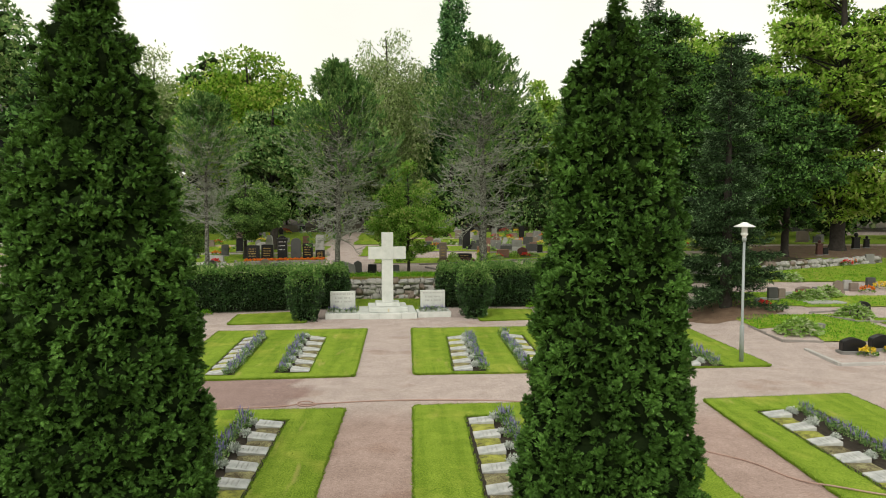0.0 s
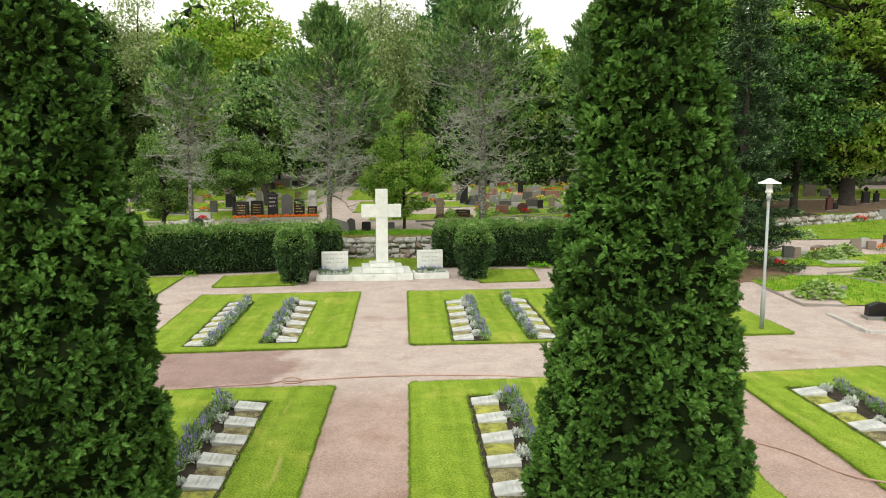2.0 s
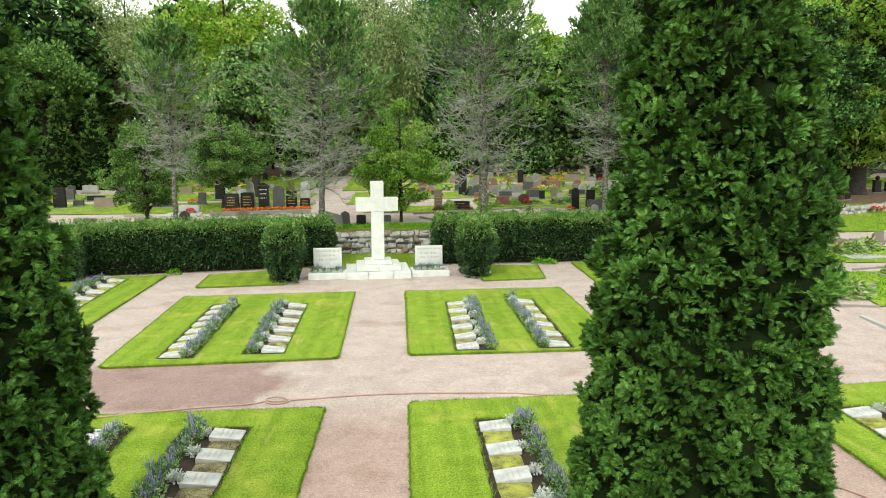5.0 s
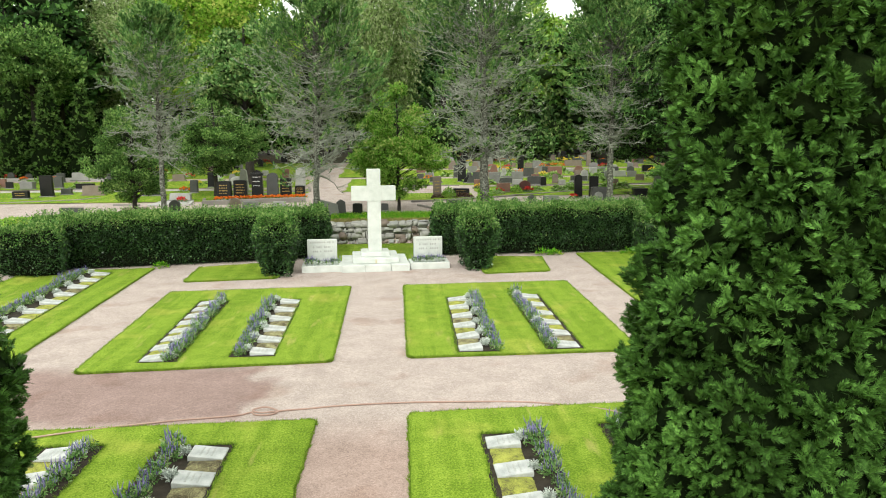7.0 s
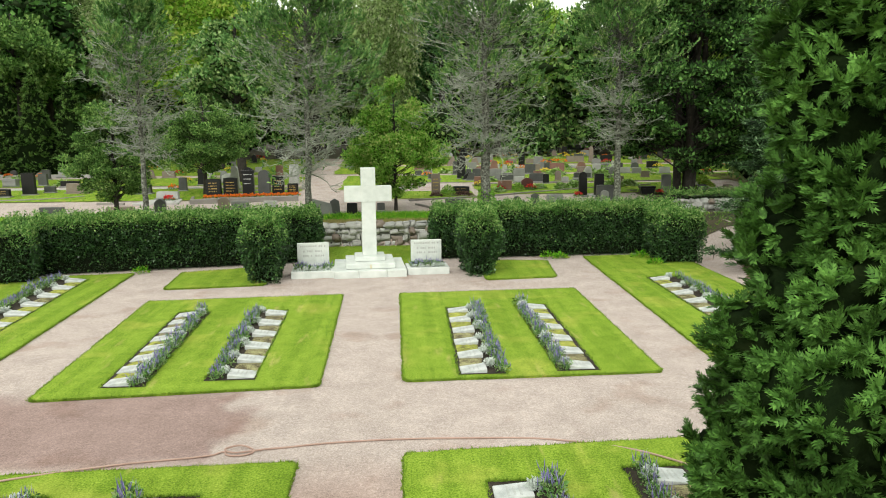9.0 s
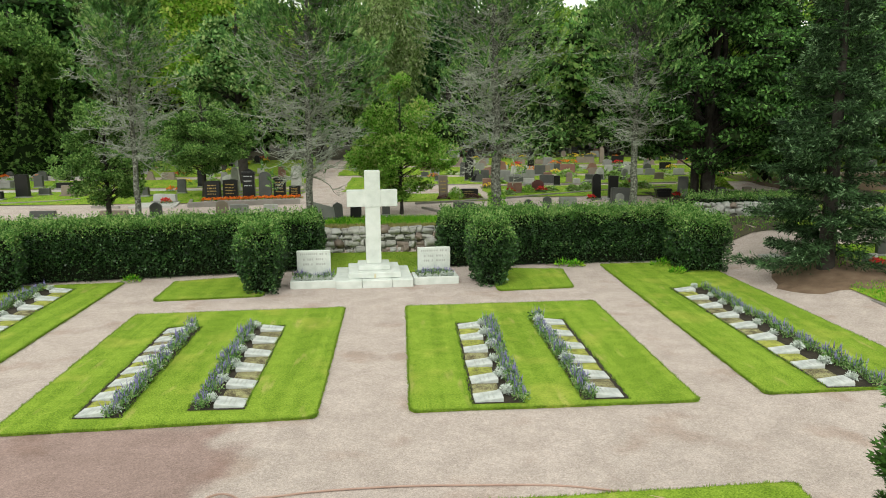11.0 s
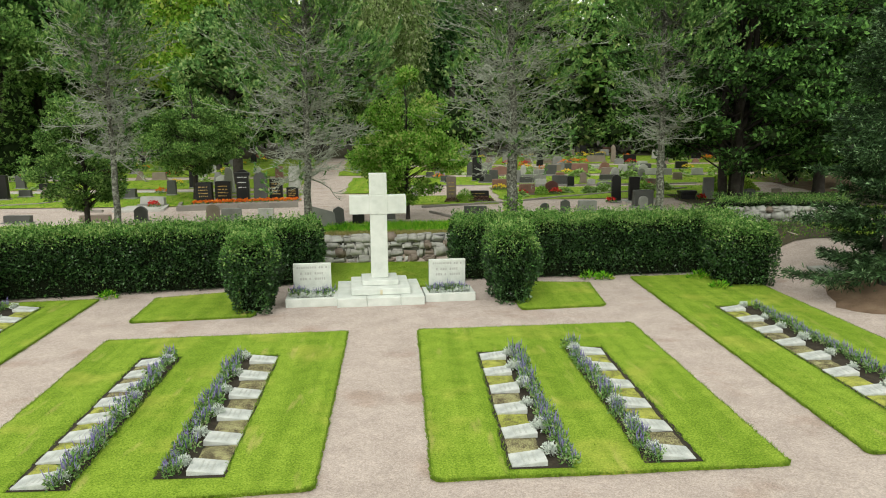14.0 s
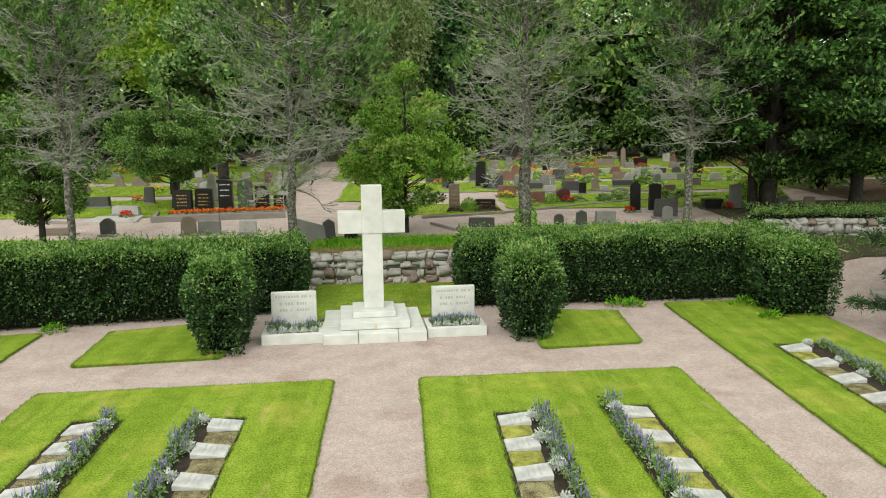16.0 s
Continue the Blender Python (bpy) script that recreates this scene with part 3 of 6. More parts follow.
terrain_lawn(-1.0, 40.0, 62.0, 90.0, 41, 6)
terrain_lawn(-40.0, -8.5, 76.0, 100.0, 42, 3)
terrain_lawn(-8.9, -4.7, 43.6, 46.3, 51, 60)
terrain_lawn(-9.1, -5.3, 47.5, 52.6, 52, 30)
terrain_lawn(-7.6, -6.1, 54.2, 75.0, 53, 10)
terrain_lawn(-2.75, 0.5, 44.6, 52.8, 54, 40)
terrain_lawn(-3.9, 0.1, 54.2, 62.0, 55, 20)
terrain_lawn(-4.2, -0.9, 62.0, 90.0, 56, 5)
# the plots beside the path on the right
terrain_lawn(12.05, 13.3, 23.3, 25.0, 43, 300)
terrain_lawn(13.2, 16.2, 21.3, 25.0, 60, 250)
terrain_lawn(15.2, 22.0, 26.2, 28.2, 44, 120)
terrain_lawn(12.6, 16.0, 26.4, 29.0, 45, 200)
terrain_lawn(16.6, 26.0, 21.5, 24.4, 46, 120)
terrain_lawn(14.5, 30.0, 31.6, 34.0, 47, 90)
terrain_lawn(17.5, 28.0, 33.9, 38.0, 61, 60, lift=0.04)
# litter whose dark brown also paints the deep shade on this ground
terrain_lawn(12.4, 24.0, 35.2, 43.0, 48, 8, mat=M_LITTER)
terrain_lawn(10.9, 14.7, 31.3, 34.4, 57, 60, mat=M_LITTER)
terrain_lawn(24.0, 38.0, 36.0, 42.6, 49, 25)
terrain_lawn(20.0, 46.0, 42.4, 52.0, 58, 4, mat=M_NEEDLE, label="bare reddish earth under the great linden")
terrain_lawn(24.0, 46.0, 53.4, 64.0, 59, 10)


def woodland_floor():
    """Leaf litter under the belt of trees, its dark colour also standing in for their shade, out to the horizon."""
    xs, ys = np.linspace(-400, 400, 60), np.concatenate([np.linspace(70, 100, 16), np.linspace(110, 1300, 12)])
    X, Y = np.meshgrid(xs, ys)
    Z = np.where(Y > 100, terrain(X, 100.0 + 0 * Y), terrain(X, Y)) + 0.05
    nx, ny = len(xs), len(ys)
    i = (np.arange(ny - 1)[:, None] * nx + np.arange(nx - 1)[None, :]).ravel()
    ob = new("woodland_floor", fast_mesh("woodland_floor", np.stack([X, Y, Z], -1).reshape(-1, 3), np.stack([i, i + 1, i + nx + 1, i + nx], 1), M_LITTER, True))
    tagged(ob, "leaf litter under the belt of woods, coloured dark for shade too", "ground", kind="structure")


woodland_floor()


# ---- monument ----
def bars(name, rows, mat, parent, y, depth=0.006, label=""):
    """Lettering too worn to be read: short bars, row by row (x0, x1, z, height)."""
    bm = bmesh.new()
    rng = random.Random(len(rows) * 7 + int(abs(rows[0][0]) * 100))
    for x0, x1, z, h in rows:
        x = x0
        while x < x1:
            w = h * rng.uniform(0.5, 0.95)
            box(bm, x, min(x + w, x1), y - depth, y + 0.002, z, z + h)
            x += w + h * (0.35 if rng.random() < 0.8 else 1.2)
    return tagged(part(name, bm, mat, parent, label), kind="stuff")


def memorial_cross():
    e = empty("memorial_cross", pose(-0.34, 27.95, 0, 0, 0, 4.5), "tall white stone cross on a stepped plinth", "monument")
    for x0, x1 in ((-1.10, -0.37), (-0.364, 0.464), (0.47, 1.06)):
        box_part("step", (x0, x1, -1.05, -0.40, -0.05, 0.215), M_MARBLE, e, bevel=0.018)
    box_part("step", (-1.098, -0.735, -0.392, 1.03, -0.05, 0.212), M_MARBLE, e, bevel=0.018)
    box_part("step", (0.728, 1.056, -0.392, 1.03, -0.05, 0.213), M_MARBLE, e, bevel=0.018)
    box_part("step", (-0.728, 0.721, -0.392, 1.03, -0.05, 0.205), M_MARBLE, e, bevel=0.018)
    box_part("plinth_block", (-0.745, 0.735, -0.80, 0.74, 0.222, 0.385), M_MARBLE, e, bevel=0.018)
    box_part("plinth_block", (-0.47, 0.455, -0.47, 0.47, 0.390, 0.520), M_MARBLE, e, bevel=0.018)
    box_part("shaft", (-0.225, 0.215, -0.17, 0.17, 0.523, 2.17), M_MARBLE, e, bevel=0.014, top=0.97)
    box_part("crosspiece", (-0.235, 0.225, -0.178, 0.178, 2.171, 2.657), M_MARBLE, e, bevel=0.007)
    box_part("arm", (-0.735, -0.2355, -0.176, 0.176, 2.18, 2.648), M_MARBLE, e, bevel=0.008)
    box_part("arm", (0.2255, 0.700, -0.176, 0.176, 2.18, 2.648), M_MARBLE, e, bevel=0.008)
    box_part("head", (-0.225, 0.215, -0.17, 0.17, 2.6575, 3.20), M_MARBLE, e, bevel=0.008)
    box_part("lichen_patch", (-0.03, 0.03, -0.8025, -0.78, 0.228, 0.352), M_STAIN, e, "yellowish lichen stain", bevel=0.0)


memorial_cross()


def spikes(bm_name, n, rng, rx, ry, h, mat, thick=0.011):
    """Upright flower spikes: slim tapered four-sided spindles."""
    V, Fc = [], []
    for i in range(n):
        x, y = rng.uniform(-rx, rx), rng.uniform(-ry, ry)
        hh = h * rng.uniform(0.6, 1.15)
        tx, ty = rng.normal(0, 0.22, 2) * hh
        z0 = hh * rng.uniform(0.35, 0.5)
        p0, p1 = np.array((x + tx * 0.4, y + ty * 0.4, z0)), np.array((x + tx, y + ty, hh))
        mid = p0 * 0.65 + p1 * 0.35
        b = len(V)
        V += [p0, mid + (thick, 0, 0), mid + (0, thick, 0), mid - (thick, 0, 0), mid - (0, thick, 0), p1]
        for a, c in ((1, 2), (2, 3), (3, 4), (4, 1)):
            Fc += [(b, b + c, b + a), (b + 5, b + a, b + c)]
    return fast_mesh(bm_name, V, Fc, mat)


def salvia(seed, h=0.36, rx=0.12, ry=0.16, label="purple salvia in bloom in the grave bed"):
    rng = np.random.default_rng(seed)
    e = empty("salvia_plant", pose(0, 0, 0), label, "plant", "salvias in the grave beds")
    n = 170
    P = np.stack([rng.uniform(-rx, rx, n) * 1.15, rng.uniform(-ry, ry, n), rng.uniform(0.0, h * 0.6, n)], 1)
    D = np.stack([P[:, 0] * 3, P[:, 1] * 3, np.full(n, 0.6)], 1)
    under(new("foliage", leaves("foliage", P, D, 0.070, M_SALVIA, rng, 0.42, 0.6)), e)
    under(new("bloom", spikes("bloom", 19, rng, rx, ry, h, M_PURPLE, 0.009)), e, "purple flower spikes")
    return e


def dusty_miller(seed, r=0.15):
    rng = np.random.default_rng(seed)
    e = empty("dusty_miller", pose(0, 0, 0), "silver-white dusty miller plant in the grave bed", "plant", "silver plants in the grave beds")
    n = 240
    a = rng.uniform(0, 2 * math.pi, n)
    el = rng.uniform(0.1, 1.2, n)
    D = np.stack([np.cos(a) * np.cos(el), np.sin(a) * np.cos(el), np.sin(el)], 1)
    P = D * r * rng.uniform(0.2, 0.85, n)[:, None] * np.array((1, 1, 1.25)) + np.array((0, 0, 0.04))
    under(new("foliage", leaves("foliage", P, D, r * 0.36, M_SILVER, rng, 0.38, 0.6)), e)
    return e


SALVIAS = [salvia(100 + i) for i in range(4)]
MILLERS = [dusty_miller(120 + i) for i in range(3)]
_used = set()


def put_plant(kinds, rng, x, y, z, s=1.0):
    src = kinds[rng.randrange(len(kinds))]
    m = pose(x, y, z, 0, 0, rng.uniform(0, 360)) @ Matrix.Scale(s * rng.uniform(0.8, 1.2), 4)
    if src.name not in _used:
        _used.add(src.name)
        src.matrix_basis = m
        return src
    ob = copy_thing(src, pose(0, 0, 0))
    ob.matrix_basis = m
    return ob


def memorial_plaque(x, y, seed):
    e = empty("memorial_plaque", pose(x, y, 0, 0, 0, 4.5), "white stone war memorial plaque behind a planted trough", "monument", "plaques beside the cross")
    body = box_part("plaque", (-0.475, 0.475, 0.12, 0.26, 0.0, 0.965), M_MARBLE, e, bevel=0.012)
    bars("inscription", [(-0.38, 0.38, 0.845, 0.052), (-0.30, -0.02, 0.69, 0.058), (0.06, 0.34, 0.69, 0.058), (-0.30, -0.02, 0.55, 0.058), (0.06, 0.34, 0.55, 0.058)], M_INSC, body, 0.12, 0.002, "worn engraved lettering")
    box_part("trough_front", (-0.64, 0.64, -0.48, -0.36, -0.05, 0.21), M_MARBLE, e, bevel=0.012)
    box_part("trough_side", (-0.64, -0.52, -0.357, 0.36, -0.05, 0.208), M_MARBLE, e, bevel=0.012)
    box_part("trough_side", (0.52, 0.64, -0.357, 0.36, -0.05, 0.208), M_MARBLE, e, bevel=0.012)
    box_part("trough_back", (-0.517, 0.517, 0.264, 0.36, -0.05, 0.205), M_MARBLE, e, bevel=0.012)
    box_part("soil", (-0.517, 0.517, -0.357, 0.117, -0.04, 0.15), M_SOIL, e, "dark planting soil", bevel=0.01)
    rng = random.Random(seed)
    m = e.matrix_basis
    for i in range(6):
        p = m @ Vector((-0.43 + i * 0.172, rng.uniform(-0.10, 0.03), 0.15))
        put_plant(SALVIAS, rng, p.x, p.y, p.z, 0.78)
    for i in range(5):
        p = m @ Vector((-0.42 + i * 0.21, -0.27, 0.15))
        put_plant(MILLERS, rng, p.x, p.y, p.z, 0.72)


memorial_plaque(-2.02, 27.42, 5)
memorial_plaque(1.42, 27.72, 6)


# ---- war-grave rows ----
def grave_slab():
    """A wedge of granite whose head, on the side +x, lies higher; its lines of lettering run across the slope."""
    e = empty("grave_slab", pose(0, 0, 0), "pale granite slab laid aslant in a grave bed", "gravestone", "sloping war-grave slabs")
    bm = bmesh.new()
    box(bm, -0.235, 0.235, -0.18, 0.18, -0.05, 0.042, 0.009)
    for v in bm.verts:
        if v.co.z > 0.02:
            v.co.z += 0.028 * v.co.x / 0.235
    part("slab", bm, M_SLAB, e)
    bm = bmesh.new()
    rng = random.Random(3)
    for row, half in enumerate((0.13, 0.10, 0.12)):
        y, x = -half, 0.085 - row * 0.075
        z = 0.0425 + 0.028 * x / 0.235
        while y < half:
            w = rng.uniform(0.014, 0.03)
            box(bm, x - 0.015, x + 0.015, y, y + w, z - 0.006, z + 0.0015)
            y += w + 0.012
    part("inscription", bm, M_INSC, e, "worn engraved lettering")["kind"] = "stuff"
    return e


SLAB = grave_slab()
_slab_used = False


def mossy(x, y, z, rx, ry, mat, rng):
    """A low cushion of moss."""
    bm = bmesh.new()
    nx, ny = 7, 5
    g = [[None] * ny for _ in range(nx)]
    for i in range(nx):
        for j in range(ny):
            u, v = i / (nx - 1) * 2 - 1, j / (ny - 1) * 2 - 1
            d = max(abs(u), abs(v))
            g[i][j] = bm.verts.new((x + u * rx + rng.uniform(-0.012, 0.012), y + v * ry + rng.uniform(-0.012, 0.012), z + 0.035 * (1 - d ** 3) + rng.uniform(0, 0.012) * (d < 0.99)))
    for i in range(nx - 1):
        for j in range(ny - 1):
            bm.faces.new((g[i][j], g[i + 1][j], g[i + 1][j + 1], g[i][j + 1]))
    return tagged(part("moss_patch", bm, mat, smooth=True), "yellow-green moss between the grave slabs" if mat is M_MOSS else "dry brownish stonecrop between the grave slabs", "moss", "moss patches")


def under_tree(x, y):
    return math.hypot(x - 3.16, y - 9.04) < 1.15 or math.hypot(x + 3.0, y - 8.65) < 1.25


for bi, (x0, x1, y0, y1, sx, px, first, count, pitch, drift) in enumerate(BEDS):
    rng = random.Random(500 + bi)
    bm = bmesh.new()
    z = 0.052
    y0, y1 = max(y0, first - 0.24), min(y1, first + (count - 1) * pitch + 0.32)
    nseg = int((y1 - y0) / 0.16)
    L, R = [], []
    for i in range(nseg + 1):
        y = y0 + (y1 - y0) * i / nseg
        dx = drift * (y - first)
        L.append(bm.verts.new((x0 + dx + rng.uniform(-0.025, 0.025), y, z)))
        R.append(bm.verts.new((x1 + dx + rng.uniform(-0.025, 0.025), y, z)))
    for i in range(nseg):
        bm.faces.new((L[i], R[i], R[i + 1], L[i + 1]))
    tagged(part("flower_bed", bm, M_SOIL), "bare dark soil bed cut into the lawn", "flower bed", kind="structure")
    side = 1 if px > sx else -1
    for i in range(count):
        y = first + i * pitch
        dx = drift * (y - first)
        if under_tree(sx + dx, y):
            continue
        m = pose(sx + dx + rng.uniform(-0.012, 0.012), y + rng.uniform(-0.015, 0.015), 0.055, rng.uniform(-1.5, 1.0), rng.uniform(-1.2, 1.2), (0 if side > 0 else 180) + rng.uniform(-2.0, 2.0))
        if not _slab_used:
            SLAB.matrix_basis = m
            _slab_used = True
        else:
            copy_thing(SLAB, m)
        if i < count - 1:
            mossy(sx + dx, y + pitch / 2, 0.054, 0.22, (pitch - 0.37) / 2, M_MOSS if rng.random() < 0.5 else M_DRYMOSS, rng)
        put_plant(MILLERS, rng, sx + dx + side * rng.uniform(0.27, 0.34), y + rng.uniform(-0.08, 0.12), 0.055, 0.85)
    # the tufted rim of grass that hangs over the cut edge
    n = int((y1 - y0) * 150)
    g = np.random.default_rng(700 + bi)
    gy = g.uniform(y0 - 0.02, y1 + 0.02, n)
    gx = np.where(g.uniform(0, 1, n) < 0.5, x0, x1) + drift * (gy - first) + g.normal(0, 0.012, n)
    ends = g.uniform(0, 1, n // 5)
    gx, gy = np.concatenate([gx, x0 + ends * (x1 - x0) + drift * (y1 - first)]), np.concatenate([gy, y1 + g.normal(0, 0.012, n // 5)])
    blades_at(gx, gy, 0.04, 0.06, g, bpy.data.objects["lawn"], M_BLADE, 0.008)
    y = first - 0.15
    while y < first + (count - 1) * pitch + 0.30:
        dx = drift * (y - first)
        if not under_tree(px + dx, y):
            put_plant(SALVIAS, rng, px + dx + rng.uniform(-0.06, 0.06), y, 0.055, rng.uniform(0.6, 0.85))
        y += rng.uniform(0.24, 0.36)


# ---- hedges ----
def hedge(name_pts, seed, width, height, label, dens=1600, rise=0.0, taper=0.13):
    """A clipped hedge along a line of (x, y): a box coloured near-black for inner shade and a coat of single leaves."""
    rng = np.random.default_rng(seed)
    (xa, ya), (xb, yb) = name_pts
    L = math.hypot(xb - xa, yb - ya)
    rot = math.degrees(math.atan2(yb - ya, xb - xa))
    e = empty("hedge", pose(xa, ya, rise, 0, 0, rot), label, "hedge", "clipped hedges")
    w, h = width, height

    def lump(p):
        return np.array([noise.noise(Vector((q[0] * 1.3 + seed, q[1] * 1.3, q[2] * 1.3))) * 0.17 + noise.noise(Vector((q[0] * 4 + seed, q[1] * 4, q[2] * 4))) * 0.09 for q in p])
    # solid box under the leaves, its dark colour painting the inner shade
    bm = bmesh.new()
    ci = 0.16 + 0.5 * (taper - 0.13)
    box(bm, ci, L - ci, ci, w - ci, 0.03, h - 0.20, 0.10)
    under(part("shade_core", bm, M_HEDGE_IN), e, "box coloured near-black as the shade inside the hedge")
    faces = [((0, 0, 0), (L, 0, 0), (0, 0, h), (0, -1, 0)), ((0, w, 0), (L, 0, 0), (0, 0, h), (0, 1, 0)), ((0, 0, 0), (0, w, 0), (0, 0, h), (-1, 0, 0)),
             ((L, 0, 0), (0, w, 0), (0, 0, h), (1, 0, 0)), ((0, 0, h), (L, 0, 0), (0, w, 0), (0, 0, 1))]
    Ps, Ds = [], []
    tops = []
    for o, u, v, nrm in faces:
        o, u, v, nrm = (np.array(q, float) for q in (o, u, v, nrm))
        n = int(np.linalg.norm(u) * np.linalg.norm(v) * dens * (0.2 if nrm[1] > 0 and L > 3 else 1.0))
        P = o + rng.uniform(0, 1, (n, 1)) * u + rng.uniform(0, 1, (n, 1)) * v
        out = lump(P) + rng.uniform(-0.13, 0.04, n)
        P = P + nrm * out[:, None]
        # round the upper edge
        c = np.array((L / 2, w / 2, h * 0.5))
        k = smooth01(h - 0.45, h, P[:, 2])[:, None]
        P[:, :2] += (c[:2] - P[:, :2]) / np.maximum(np.abs(c[:2] - P[:, :2]), 0.3) * 0.13 * k
        P[:, 2] = np.maximum(P[:, 2], 0.02)
        D = np.tile(nrm, (n, 1)) * 0.8 + np.array((0, 0, 0.25))
        mid = 1 - taper * (1 - smooth01(0.0, h * 0.6, P[:, 2]))[:, None]
        P[:, :2] = c[:2] + (P[:, :2] - c[:2]) * (1 - (1 - mid) * np.array((1.0, 1.0 if L > 3 else 0.3)) * np.minimum(1.0, 0.7 / np.maximum(np.abs(P[:, :2] - c[:2]), 0.01)))
        # leaves thin out low down, so the shade-coloured box darkens the foot
        foot = rng.uniform(0, 1, n) < 0.30 + 0.70 * smooth01(0.0, h * 0.45, P[:, 2])
        P, D, n = P[foot], D[foot], int(foot.sum())
        # pale leaves thicken with height, painting light on the upper sides too
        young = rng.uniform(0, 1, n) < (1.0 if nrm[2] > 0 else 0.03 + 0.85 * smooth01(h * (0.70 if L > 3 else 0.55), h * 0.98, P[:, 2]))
        tops.append((P[young], D[young]))
        Ps.append(P[~young]); Ds.append(D[~young])
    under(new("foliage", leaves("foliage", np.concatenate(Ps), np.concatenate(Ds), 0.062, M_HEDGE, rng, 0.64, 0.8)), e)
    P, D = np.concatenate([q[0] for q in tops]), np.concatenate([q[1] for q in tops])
    under(new("lit_new_growth", leaves("lit_new_growth", P, D, 0.066, M_HEDGE_TOP, rng, 0.55, 0.75, 0.15, 0.8)), e, "fresh green shoots on top, coloured lighter to imitate light from above")
    n = int(L * w * 40)
    P = np.stack([rng.uniform(0, L, n), rng.uniform(0, w, n), np.full(n, h)], 1)
    P = np.repeat(P, 6, 0) + np.tile(np.stack([np.zeros(6), np.zeros(6), np.linspace(0, 0.20, 6)], 1), (n, 1)) + rng.normal(0, 0.012, (n * 6, 3))
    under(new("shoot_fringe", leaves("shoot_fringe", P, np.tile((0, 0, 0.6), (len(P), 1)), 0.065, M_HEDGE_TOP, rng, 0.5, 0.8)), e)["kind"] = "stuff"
    return e


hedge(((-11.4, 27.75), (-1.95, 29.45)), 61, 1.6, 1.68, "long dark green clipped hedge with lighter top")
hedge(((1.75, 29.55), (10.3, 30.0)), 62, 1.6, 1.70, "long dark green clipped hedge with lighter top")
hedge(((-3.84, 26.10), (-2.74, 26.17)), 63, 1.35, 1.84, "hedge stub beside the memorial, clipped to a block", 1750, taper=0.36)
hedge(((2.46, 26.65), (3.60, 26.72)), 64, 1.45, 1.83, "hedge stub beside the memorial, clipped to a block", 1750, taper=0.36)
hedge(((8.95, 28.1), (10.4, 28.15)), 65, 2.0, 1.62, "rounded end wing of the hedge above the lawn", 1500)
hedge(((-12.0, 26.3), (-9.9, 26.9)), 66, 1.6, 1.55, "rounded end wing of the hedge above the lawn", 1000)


hedge(((11.6, 34.75), (16.6, 34.45)), 67, 1.2, 0.42, "low dark green ground cover on top of the rubble wall", 500, 1.20)


